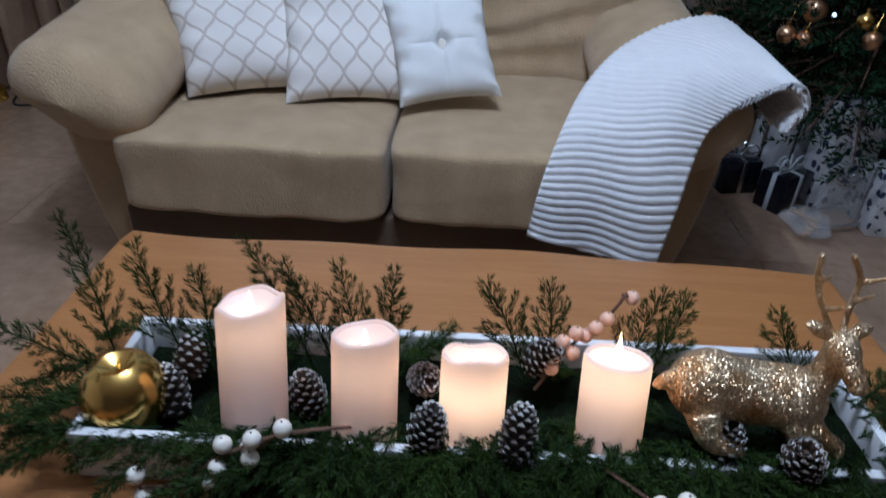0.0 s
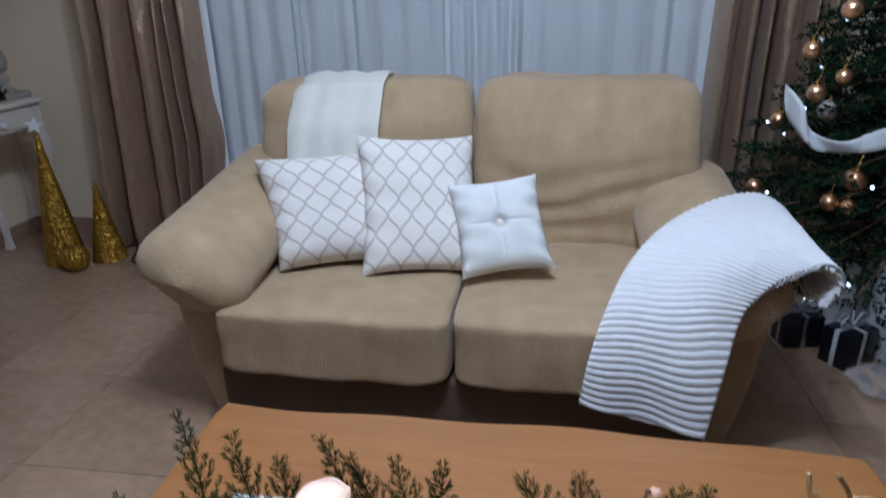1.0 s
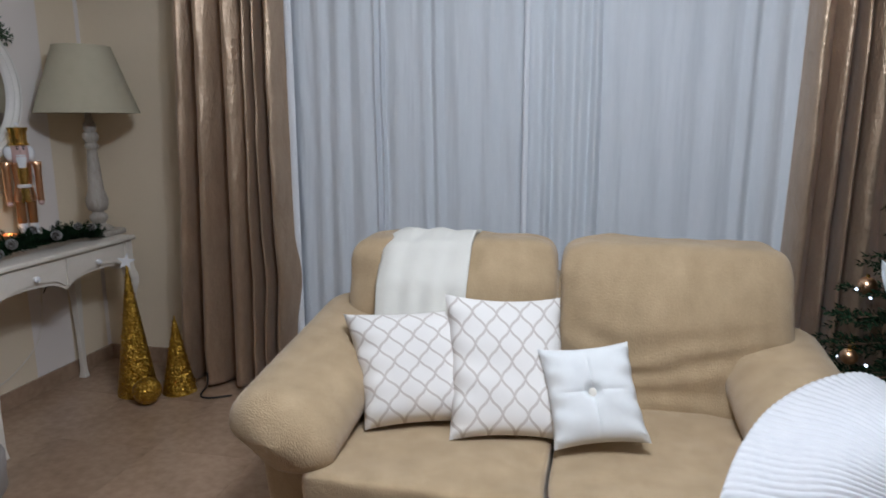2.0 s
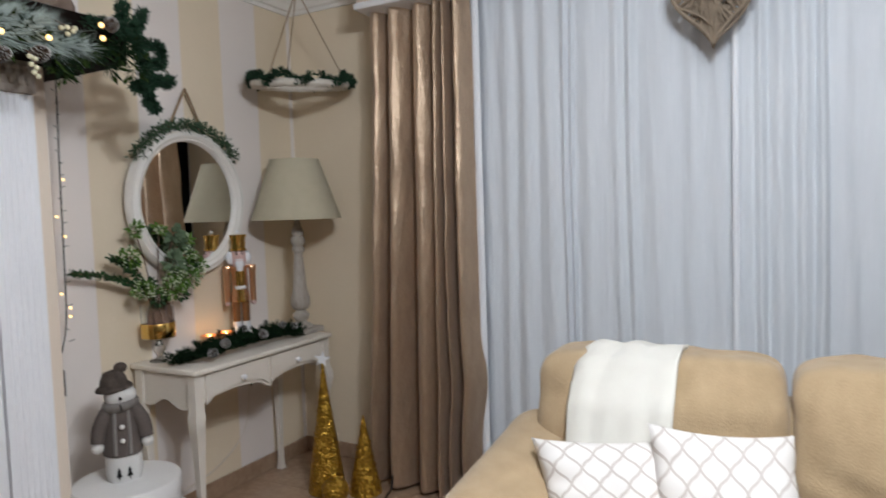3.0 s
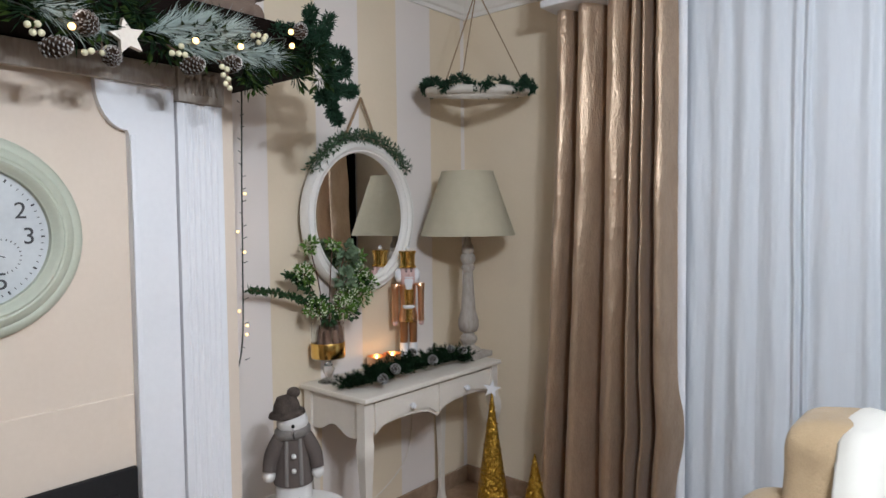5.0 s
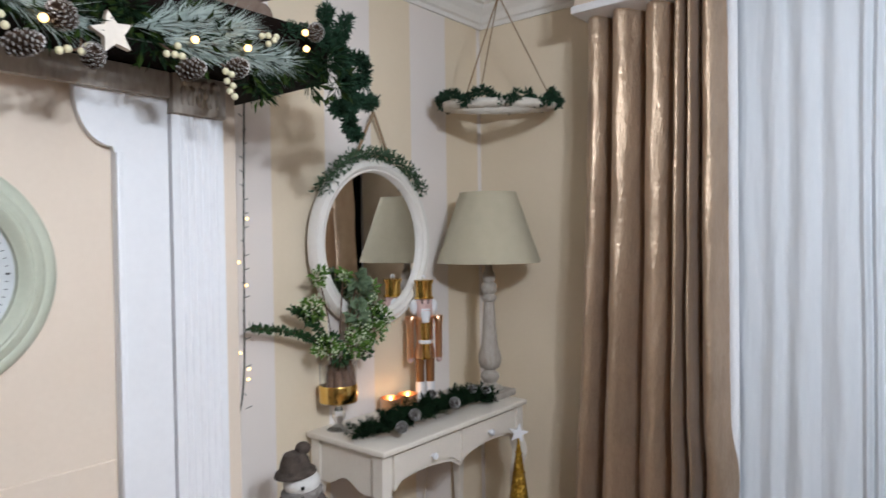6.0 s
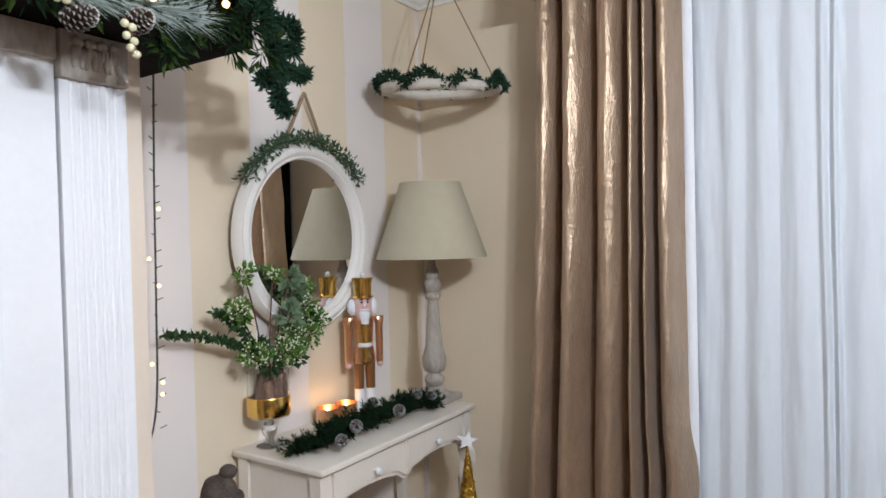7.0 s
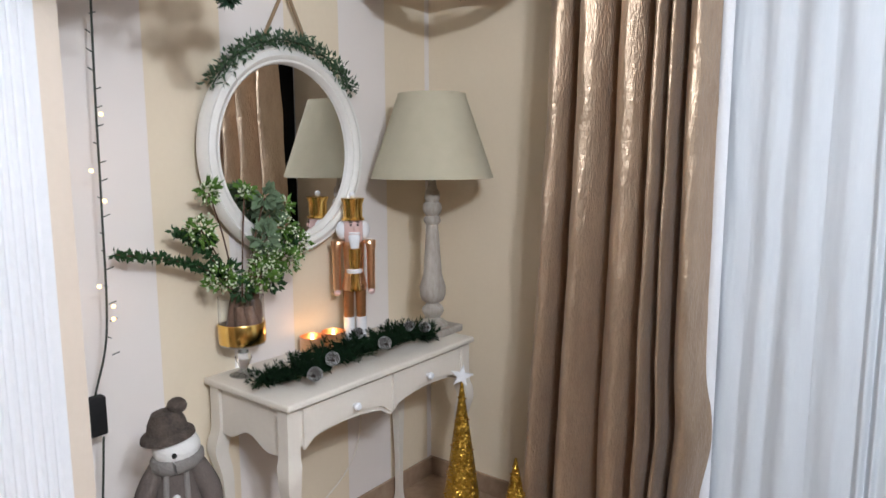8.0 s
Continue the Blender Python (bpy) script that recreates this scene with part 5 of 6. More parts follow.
for y, x in ((-0.755, 0.075), (-0.665, 0.085)):
    vo = thing("votive_holder", "copper glass votive holder with a lit tealight", "candle holder", (x, y, 0.77), group="votive holders")
    part("cup", lathe(BM(), [(0, 0.001), (0.036, 0.001), (0.043, 0.012), (0.044, 0.058), (0.041, 0.058), (0.040, 0.014), (0.034, 0.006), (0, 0.006)], 32), COPPER, vo)
    part("tealight", lathe(BM(), [(0, 0.006), (0.019, 0.006), (0.019, 0.034), (0, 0.032)], 20), WAXT, vo, "ivory wax tealight")
    part("flame", lathe(BM(), [(0, 0.034), (0.004, 0.040), (0.005, 0.047), (0.002, 0.056), (0, 0.062)], 12), FLAME, vo, "small warm flame")
    lamp_light("votive_light", (x, y, 0.77 + 0.066), 0.08, (1.0, 0.55, 0.22), 0.01)

# soldier doll as one plain mesh
bm = BM()
F = Matrix.Translation((0.105, -0.575, 0.77)) @ pose(0, 0, 0, 0, 0, -38)
for s in (-1, 1):
    box(bm, (-0.005, s * 0.024 - 0.018, 0.0), (0.045, s * 0.024 + 0.018, 0.022), 0.006, 2, 1, F)
    lathe(bm, [(0, 0.018), (0.019, 0.018), (0.020, 0.10), (0, 0.10)], 16, F @ Matrix.Translation((0.008, s * 0.022, 0)), 1)
    lathe(bm, [(0, 0.10), (0.018, 0.10), (0.020, 0.20), (0, 0.20)], 16, F @ Matrix.Translation((0.008, s * 0.022, 0)), 3)
    lathe(bm, [(0, 0.20), (0.014, 0.20), (0.015, 0.34), (0.019, 0.36), (0.016, 0.372), (0, 0.374)], 16, F @ Matrix.Translation((0.005, s * 0.062, 0)), 0)
    ball(bm, F @ Vector((0.005, s * 0.062, 0.192)), 0.014, 12, 2)
    lathe(bm, [(0, 0.366), (0.026, 0.368), (0.024, 0.378), (0, 0.38)], 16, F @ Matrix.Translation((0.005, s * 0.056, 0)), 0)
lathe(bm, [(0, 0.20), (0.043, 0.20), (0.045, 0.215), (0.034, 0.27), (0.037, 0.33), (0.040, 0.365), (0.03, 0.375), (0, 0.376)], 28, F @ Matrix.Translation((0.005, 0, 0)) @ Matrix.Diagonal((0.85, 1, 1, 1)), 0)
lathe(bm, [(0, 0.372), (0.030, 0.374), (0.034, 0.40), (0.034, 0.445), (0.032, 0.46), (0, 0.462)], 24, F @ Matrix.Translation((0.005, 0, 0)), 2)
for s in (-1, 1):
    ball(bm, F @ Vector((-0.004, s * 0.040, 0.415)), (0.021, 0.021, 0.034), 14, 1)
    ball(bm, F @ Vector((0.038, s * 0.012, 0.437)), 0.0045, 8, 5)
    box(bm, (0.0365, s * 0.012 - 0.007, 0.445), (0.040, s * 0.012 + 0.007, 0.449), 0.001, 1, 5, F)
ball(bm, F @ Vector((0.042, 0, 0.425)), (0.007, 0.006, 0.010), 10, 2)
box(bm, (0.034, -0.020, 0.405), (0.042, 0.020, 0.411), 0.002, 1, 1, F)
lathe(bm, [(0, 0.335), (0.006, 0.335), (0.016, 0.36), (0.022, 0.395), (0.018, 0.402), (0, 0.403)], 14, F @ Matrix.Translation((0.034, 0, 0)) @ Matrix.Diagonal((0.55, 1, 1, 1)), 1)
lathe(bm, [(0, 0.20), (0.026, 0.198), (0.028, 0.21), (0.018, 0.268), (0.022, 0.31), (0.024, 0.352), (0, 0.354)], 20, F @ Matrix.Translation((0.024, 0, 0)) @ Matrix.Diagonal((0.75, 1, 1, 1)), 4)
lathe(bm, [(0.024, 0.262), (0.029, 0.265), (0.029, 0.276), (0.024, 0.279)], 20, F @ Matrix.Translation((0.020, 0, 0)), 1)
lathe(bm, [(0.04, 0.452), (0.041, 0.46), (0.034, 0.462), (0.035, 0.51), (0.041, 0.525), (0.041, 0.531), (0, 0.532)], 28, F @ Matrix.Translation((0.005, 0, 0)), 4)
ball(bm, F @ Vector((0.005, 0.0, 0.542)), 0.011, 12, 1)
solo("toy_soldier", bm, [COPPER, WHITEPAINT, PINK, mat("bronze_paint", (0.36, 0.17, 0.07), (0.28, 0.13, 0.05), 0.4, metal=0.6), GOLD, BLACK], "wooden toy soldier figure in copper and gold paint", "figurine")

# pine garland laid on the console
cg = thing("pine_garland", "dark green pine garland lying along the console top", "garland", kind="stuff")
L = Leafy(31)
r = L.r
path = smoothpath([(0.235, -1.09, 0.785), (0.29, -0.98, 0.80), (0.29, -0.82, 0.805), (0.29, -0.66, 0.805), (0.30, -0.52, 0.80), (0.315, -0.40, 0.788)], 9)
for i, p in enumerate(path):
    for _ in range(9):
        t = Vector((r.gauss(0, 0.7), r.choice((-1, 1)) * r.uniform(0.3, 1.2), r.uniform(0.0, 0.9))).normalized()
        ln = r.uniform(0.05, 0.09) * (0.7 if i < 6 or i > 40 else 1)
        q = p + t * ln
        q.z = max(q.z, 0.783)
        L.needles(p, q, 0.0014, 0.030, 0.0034, 0.9)
tagged(L.mesh("needles", NEEDLE_DARK, cg), kind="stuff")
part("wire", tube(BM(), path, 0.003, 6), CORD, cg)
for k, (x, y, z) in enumerate(((0.365, -1.0, 0.815), (0.36, -0.925, 0.842), (0.365, -0.70, 0.84), (0.30, -0.50, 0.845), (0.33, -0.45, 0.835), (0.27, -0.73, 0.865))):
    pine_cone((x, y, z), 0.052 if k < 3 else 0.046, 80, 40 + 7 * k, "pine cones on the console", "small pine cone heavily tipped with white")

# cable under the console
solo("lamp_cable", tube(BM(), smoothpath([(0.03, -0.30, 0.74), (0.02, -0.44, 0.60), (0.02, -0.50, 0.30), (0.018, -0.68, 0.16), (0.018, -0.92, 0.11), (0.02, -1.05, 0.06), (0.02, -1.10, 0.01)], 8), 0.003, 6), GREYPAINT, "thin pale lamp cable against the wall", "cable")
solo("lamp_cable", tube(BM(), smoothpath([(0.03, -0.38, 0.745), (0.06, -0.42, 0.62), (0.03, -0.46, 0.50)], 8), 0.003, 6), BLACK, "thin black lamp cable under the console", "cable")


# ---- mirror greenery, string of lights, hanging ring, heart ----
def leafy_run(name, label, pts, n, ln, wd, spread, material, seed, per=18, kind_="stuff"):
    ob = thing(name, label, "garland", kind=kind_)
    L = Leafy(seed)
    r = L.r
    path = smoothpath(pts, n)
    for i, p in enumerate(path):
        d = (path[min(i + 1, len(path) - 1)] - path[max(i - 1, 0)]).normalized()
        for _ in range(per):
            s = Vector((r.gauss(0, 1), r.gauss(0, 1), r.gauss(0, 1))).normalized()
            q = p + s * r.uniform(0, spread)
            L.leaf(q, s + d * r.choice((-0.6, 0.6)), r.uniform(0.6, 1.1) * ln, wd * r.uniform(0.7, 1.1), 0.1)
    tagged(L.mesh("leaves", material, ob), kind="stuff")
    part("wire", tube(BM(), path, 0.0025, 5), CORD, ob)
    return ob


leafy_run("mirror_garland", "small leaved green garland draped over the mirror top", [(0.055, -0.792 + 0.352 * math.cos(radians(a)), 1.462 + 0.358 * math.sin(radians(a))) for a in (146, 128, 110, 92, 74, 56, 38)], 8, 0.027, 0.010, 0.028, mat("olive_green_leaf", (0.06, 0.115, 0.055), (0.035, 0.075, 0.035), 0.6, bump=0), 41, 20)

sl = thing("string_lights", "dark cord of warm fairy lights hanging beside the fireplace", "string lights")
pts = smoothpath([(0.10, -1.438, 1.925), (0.10, -1.447, 1.6), (0.10, -1.452, 1.3), (0.10, -1.462, 1.0), (0.08, -1.495, 0.828)], 10)
part("cord", tube(BM(), pts, 0.0028, 6), CORD, sl)
r = random.Random(6)
bulbs_lit = ((1.411, -0.018), (1.063, 0.016), (1.55, 0.014), (1.335, 0.010), (1.12, -0.016), (1.03, 0.014))
for k in range(22):
    z = 1.88 - k * 0.045
    s = r.choice((-1, 1))
    part("lead", tube(BM(), [(0.10, -1.448 - 0.01 * max(0, 1.4 - z), z), (0.105, -1.448 + s * 0.014, z + 0.006)], 0.0016, 5), CORD, sl)
for z, dy in bulbs_lit:
    part("bulb", ball(BM(), (0.105, -1.452 - 0.012 * (1.6 - z) + dy, z), 0.0055, 10), WARMBULB, sl, "lit warm white bulb")
bx = part("controller", box(BM(), (0.062, -1.522, 0.725), (0.094, -1.472, 0.83), 0.006), BLACK, sl, "black plastic control box")
part("tail", tube(BM(), smoothpath([(0.10, -1.49, 0.725), (0.10, -1.50, 0.60), (0.08, -1.52, 0.30), (0.05, -1.54, 0.01)], 6), 0.003, 6), CORD, sl)
lamp_light("string_glow", (0.135, -1.45, 1.06), 0.05, (1.0, 0.55, 0.25), 0.03)
lamp_light("string_glow", (0.135, -1.45, 1.42), 0.05, (1.0, 0.55, 0.25), 0.03)

ring = thing("hanging_ring", "whitewashed wicker ring hanging on chains, wound with green garland", "wreath", (0.305, -0.29, 2.055))
ring.matrix_basis = ring.matrix_basis @ Matrix.Rotation(radians(7), 4, Vector((0.75, 0.66, 0)))
bm = BM()
for k in range(18):
    pr = random.Random(k)
    ph = 2 * math.pi * k / 18
    tube(bm, [((0.225 + 0.024 * math.cos(4 * a + ph)) * math.cos(a), (0.225 + 0.024 * math.cos(4 * a + ph)) * math.sin(a), -0.003 + (0.015 + pr.uniform(-0.003, 0.003)) * math.sin(4 * a + ph)) for a in (2 * math.pi * i / 110 for i in range(111))], pr.uniform(0.0045, 0.0065), 6)
part("wicker", bm, WHITEWICKER, ring, "whitewashed woven wicker ring")
L = Leafy(51)
r = L.r
for i in range(150):
    a = 2 * math.pi * i / 150
    tw = 0.022 * Vector((math.cos(a) * math.cos(9 * a), math.sin(a) * math.cos(9 * a), math.sin(9 * a)))
    p = Vector((0.246 * math.cos(a), 0.246 * math.sin(a), 0.022)) + tw
    if math.sin(4.0 * a + 0.6) < -0.93:
        continue
    for _ in range(30):
        s = Vector((r.gauss(0, 1), r.gauss(0, 1), r.gauss(0, 1))).normalized()
        L.leaf(p + s * r.uniform(0, 0.012), s, r.uniform(0.016, 0.027), 0.008, 0.1)
tagged(L.mesh("garland", TINSEL, ring, "dark green tinsel garland"), kind="stuff")
for k in range(3):
    a = 2 * math.pi * k / 3 + 0.5
    part("chain", tube(BM(), [(0.235 * math.cos(a), 0.235 * math.sin(a), 0.01), (0.01 * math.cos(a), 0.01 * math.sin(a), 0.445)], 0.0032, 6), ROPE, ring)
part("top_cord", tube(BM(), [(0, 0, 0.44), (0, 0, 0.563)], 0.003, 6), ROPE, ring)

heart = thing("wicker_heart", "woven grey wicker heart hanging in front of the sheer", "wicker heart", (2.275, -0.30, 1.965))


def heart_at(t, k=1.0):
    return (k * 0.0093 * 16 * math.sin(t) ** 3, 0.0108 * (13 * math.cos(t) - 5 * math.cos(2 * t) - 2 * math.cos(3 * t) - math.cos(4 * t)) * k + 0.0108 * 17)


bm = BM()
for k in range(3):
    tube(bm, [(heart_at(t)[0], 0.008 * (k - 1), heart_at(t, 0.97 + 0.015 * k)[1]) for t in (2 * math.pi * i / 60 for i in range(61))], 0.008, 7)
part("rim", bm, WICKER, heart)
bm = BM()
r = random.Random(12)
for k in range(120):
    t0 = r.uniform(0, 2 * math.pi)
    t1 = t0 + r.uniform(1.6, 4.4)
    (x0, z0), (x1, z1) = heart_at(t0, 0.97), heart_at(t1, 0.97)
    y0 = r.uniform(-0.03, 0.022)
    mid = ((x0 + x1) / 2 + r.gauss(0, 0.012), y0 * 1.4, (z0 + z1) / 2 + r.gauss(0, 0.012))
    tube(bm, smoothpath([(x0, y0 * 0.4, z0), mid, (x1, y0 * 0.4, z1)], 4), r.uniform(0.0035, 0.006), 5)
tagged(part("weave", bm, WICKER, heart), kind="stuff")
part("cord", tube(BM(), [(0, 0, 0.23), (0, 0.0, 0.388)], 0.002, 5), ROPE, heart)


# ---- floor: gold cones, bauble, boxes, snowman ----
def glitter_cone(x, y, r0, h, star):
    ob = thing("cone_tree", "gold glitter cone tree" + (" topped with a white star" if star else " with a bare tip") + " on the floor", "cone tree", (x, y, 0), group="gold cone trees")
    bm = BM()
    surf(bm, lambda u, v: ((r0 * (1 - v) + 0.004 * v) * math.cos(2 * math.pi * u), (r0 * (1 - v) + 0.004 * v) * math.sin(2 * math.pi * u), 0.001 + h * v), 40, 24, cu=True)
    part("cone", bm, GLITTER, ob)
    sq = BM()
    rr = random.Random(int(h * 100))
    for k in range(70):
        v, a = rr.uniform(0.02, 0.95), rr.uniform(0, 6.28)
        rad = r0 * (1 - v) + 0.004 * v + 0.002
        ball(sq, (rad * math.cos(a), rad * math.sin(a), h * v), (0.004, 0.004, 0.003), 6)
    tagged(part("sequins", sq, GOLD, ob, "shiny gold sequins"), kind="stuff")
    if star:
        part("star", star_mesh(0.042, 0.017, 0.006, Matrix.Translation((0, 0, h + 0.022)) @ pose(0, 0, 0, 90, 10, 40)), WHITEPAINT, ob, "small white star", smooth=False)
    return ob


def star_mesh(ro, ri, t, m):
    out = [((ro if k % 2 == 0 else ri) * math.sin(math.pi * k / 5), (ro if k % 2 == 0 else ri) * math.cos(math.pi * k / 5)) for k in range(10)]
    bm = prism(BM(), out, 2, -t, t)
    bmesh.ops.transform(bm, matrix=m, verts=bm.verts)
    return bm


glitter_cone(0.465, -0.405, 0.095, 0.645, True)
glitter_cone(0.66, -0.35, 0.082, 0.39, False)
gbl = thing("gold_ball", "gold glitter ball resting on the floor by the cones", "ornament", (0.60, -0.515, 0.066))
part("ball", ball(BM(), (0, 0, 0), 0.065, 32), GLITTER, gbl)
solo("floor_cable", tube(BM(), smoothpath([(0.70, -0.16, 0.006), (0.75, -0.24, 0.05), (0.80, -0.32, 0.09), (0.82, -0.36, 0.05), (0.80, -0.39, 0.006), (0.86, -0.41, 0.006), (0.95, -0.36, 0.006)], 8), 0.0045, 7), BLACK, "black cable looped on the floor by the curtain", "cable")


def hat_box(x, y, z0, h, r0, material, label, knots=True):
    ob = thing("hat_box", label, "box", (x, y, z0), group="stacked round boxes")
    part("drum", lathe(BM(), [(0, 0.001), (r0 - 0.006, 0.001), (r0 - 0.004, 0.004), (r0 - 0.004, h - 0.045), (0, h - 0.045)], 56), material, ob)
    part("lid", lathe(BM(), [(r0 - 0.003, h - 0.052), (r0, h - 0.05), (r0, h - 0.006), (r0 - 0.005, h), (0, h)], 56), material, ob)
    return ob


hat_box(0.36, -1.43, 0.0, 0.13, 0.26, GREYBOX, "large round grey card box at the bottom of the stack")
hat_box(0.365, -1.435, 0.13, 0.155, 0.225, WHITEBOX, "round white card box in the middle of the stack")
hat_box(0.375, -1.44, 0.285, 0.155, 0.185, WHITEBOX, "smaller round white card box on top of the stack")

bm = BM()
S = Matrix.Translation((0.355, -1.435, 0.441)) @ pose(0, 0, 0, 0, 0, -35) @ Matrix.Diagonal((0.72, 0.72, 0.99, 1))
lathe(bm, [(0, 0), (0.078, 0), (0.088, 0.03), (0.088, 0.08), (0.08, 0.12), (0, 0.13)], 32, S, 0)
lathe(bm, [(0, 0.11), (0.094, 0.10), (0.097, 0.115), (0.085, 0.17), (0.072, 0.23), (0.06, 0.275), (0.045, 0.29), (0, 0.295)], 32, S, 1)
ball(bm, S @ Vector((0.006, 0, 0.314)), (0.055, 0.055, 0.046), 24, 0)
lathe(bm, [(0.0, 0.356), (0.070, 0.346), (0.088, 0.352), (0.084, 0.362), (0.066, 0.370), (0.060, 0.392), (0.044, 0.415), (0.0, 0.424)], 28, S @ pose(0, 0, -0.012, 4, 0, 0), 2)
ball(bm, S @ Vector((-0.004, 0.008, 0.414)), (0.024, 0.024, 0.02), 12, 2)
tube(bm, [S @ Vector((0.058, 0, 0.316)), S @ Vector((0.09, 0, 0.311))], [0.012, 0.004], 10, 3)
for s in (-1, 1):
    ball(bm, S @ Vector((0.061, s * 0.018, 0.331)), 0.006, 8, 3)
    tube(bm, smoothpath([S @ Vector((0.01, s * 0.055, 0.265)), S @ Vector((0.02, s * 0.10, 0.20)), S @ Vector((0.035, s * 0.112, 0.15))], 5), [0.026, 0.027, 0.028, 0.028, 0.028, 0.027, 0.026, 0.025, 0.025, 0.024, 0.024], 12, 1)
    ball(bm, S @ Vector((0.038, s * 0.114, 0.135)), 0.022, 12, 0)
    prism_fir = [(0.0, 0.062), (0.013, 0.044), (0.006, 0.044), (0.018, 0.026), (0.004, 0.026), (0.004, 0.016), (-0.004, 0.016), (-0.004, 0.026), (-0.018, 0.026), (-0.006, 0.044), (-0.013, 0.044)]
    fir = prism(BM(), [(0.75 * y + s * 0.024, z) for y, z in prism_fir], 0, 0.072, 0.0895)
    bmesh.ops.transform(fir, matrix=S, verts=fir.verts)
    fir_me = bpy.data.meshes.new("motif")
    for f in fir.faces:
        f.material_index = 3
    fir.to_mesh(fir_me)
    fir.free()
    bm.from_mesh(fir_me)
    bpy.data.meshes.remove(fir_me)
    tube(bm, smoothpath([S @ Vector((0.094, s * 0.034, 0.108)), S @ Vector((0.082, s * 0.034, 0.17)), S @ Vector((0.066, s * 0.032, 0.235)), S @ Vector((0.052, s * 0.03, 0.272))], 5), 0.0065, 8, 4)
tube(bm, [S @ Vector((0.056 * math.cos(a), 0.056 * math.sin(a), 0.281 + 0.006 * math.sin(a))) for a in (2 * math.pi * k / 24 for k in range(25))], 0.023, 10, 4)
box(bm, (0.05, -0.012, 0.19), (0.082, 0.018, 0.28), 0.010, 3, 4, S @ Matrix.Rotation(radians(-8), 4, "Y"))
for z in (0.16, 0.21):
    ball(bm, S @ Vector((0.098 - 0.1 * (z - 0.16), 0.0, z)), 0.009, 10, 0)
solo("snowman_doll", bm, [PLUSH, COAT, mat("brown_knit_hat", (0.10, 0.075, 0.06), (0.04, 0.03, 0.025), 0.95, scale=40, fine=180, bump=1.0, mix=0.3), BLACK, mat("grey_knit_scarf", (0.27, 0.25, 0.235), (0.17, 0.155, 0.145), 0.95, fine=250, bump=1.0)], "plush snowman doll in a brown coat and hat", "doll")


# ---- mantel: garland and ornaments ----
MY, MZ = -0.035, -0.024
mg = thing("mantel_garland", "frosted pine and leaf garland along the mantel edge", "garland", kind="stuff")
Lfr, Ldk, Llf = Leafy(61), Leafy(62), Leafy(63)
r = Lfr.r
for k in range(70):
    y = -3.05 + 1.62 * (k + r.random()) / 70
    p = Vector((0.55 + r.gauss(0, 0.012), y, 1.945 + r.gauss(0, 0.024)))
    for _ in range(46):
        s = Vector((abs(r.gauss(0.4, 0.6)), r.gauss(0, 1), r.gauss(-0.35, 0.7))).normalized()
        Ldk.leaf(p + s * r.uniform(0, 0.03), s, r.uniform(0.03, 0.05), 0.0048, 0.05)
    for _ in range(7):
        s = Vector((abs(r.gauss(0.3, 0.5)), r.gauss(0, 1), r.gauss(-0.6, 0.6))).normalized()
        Llf.leaf(p + s * r.uniform(0.01, 0.05), s, r.uniform(0.03, 0.05), 0.014, 0.12)
for y, z, dy, dz in ((-2.30, 1.955, -1, 0.1), (-2.24, 1.945, 1, -0.2), (-1.99, 1.935, 1, 0.35), (-1.95, 1.945, 1, 0.45), (-1.93, 1.925, 1, 0.0), (-1.85, 1.955, 1, 0.3), (-1.82, 1.93, 1, 0.0), (-1.74, 1.93, 1, 0.1), (-2.5, 1.95, -1, 0.1), (-2.6, 1.95, 1, 0.0), (-2.85, 1.95, -1, 0.0)):
    base = Vector((0.578, y + MY, z - 0.008))
    for _ in range(300):
        s = Vector((r.gauss(0.08, 0.12), dy + r.gauss(0, 0.30), dz + r.gauss(0, 0.30))).normalized()
        Lfr.leaf(base + Vector((0.0, dy * 0.1, dz * 0.1)) * r.uniform(0, 1.1), s, r.uniform(0.06, 0.11), 0.0019, 0.03)
for o in (Ldk.mesh("dark_needles", NEEDLE_DARK, mg, "dark green needles"), Lfr.mesh("frosted_needles", FROST, mg, "long frosted pine needles"), Llf.mesh("leaves", NEEDLE, mg, "green leaves")):
    tagged(o, kind="stuff")

tail = thing("garland_tail", "dark green artificial garland hanging off the mantel end", "garland", kind="stuff")
L = Leafy(71)
r = L.r
for run in ([(0.53, -1.60, 2.03), (0.53, -1.50, 2.035), (0.53, -1.44, 2.01)], [(0.53, -1.44, 2.06), (0.53, -1.40, 2.01), (0.53, -1.32, 2.0), (0.52, -1.31, 1.94)], [(0.53, -1.42, 2.02), (0.53, -1.385, 1.94), (0.52, -1.36, 1.88), (0.52, -1.395, 1.86), (0.52, -1.42, 1.85)],
            [(0.52, -1.36, 1.89), (0.52, -1.30, 1.885), (0.52, -1.275, 1.895)], [(0.52, -1.37, 1.86), (0.52, -1.365, 1.81), (0.52, -1.345, 1.785)], [(0.52, -1.385, 1.94), (0.52, -1.33, 1.945)], [(0.53, -1.47, 2.06), (0.53, -1.455, 2.12)], [(0.53, -1.41, 2.05), (0.53, -1.385, 2.11)]):
    for p in smoothpath(run, 9):
        for _ in range(40):
            s = Vector((r.gauss(0, 1), r.gauss(0, 1), r.gauss(0, 1))).normalized()
            L.leaf(p + s * r.uniform(0, 0.016), s, r.uniform(0.014, 0.025), 0.006, 0.12)
tagged(L.mesh("leaves", TINSEL, tail), kind="stuff")
bm = BM()
tube(bm, smoothpath([(0.53, -1.55, 2.06), (0.53, -1.44, 2.05), (0.53, -1.385, 1.94), (0.52, -1.36, 1.86), (0.52, -1.35, 1.79)], 6), 0.004, 6)
part("wire", bm, CORD, tail)

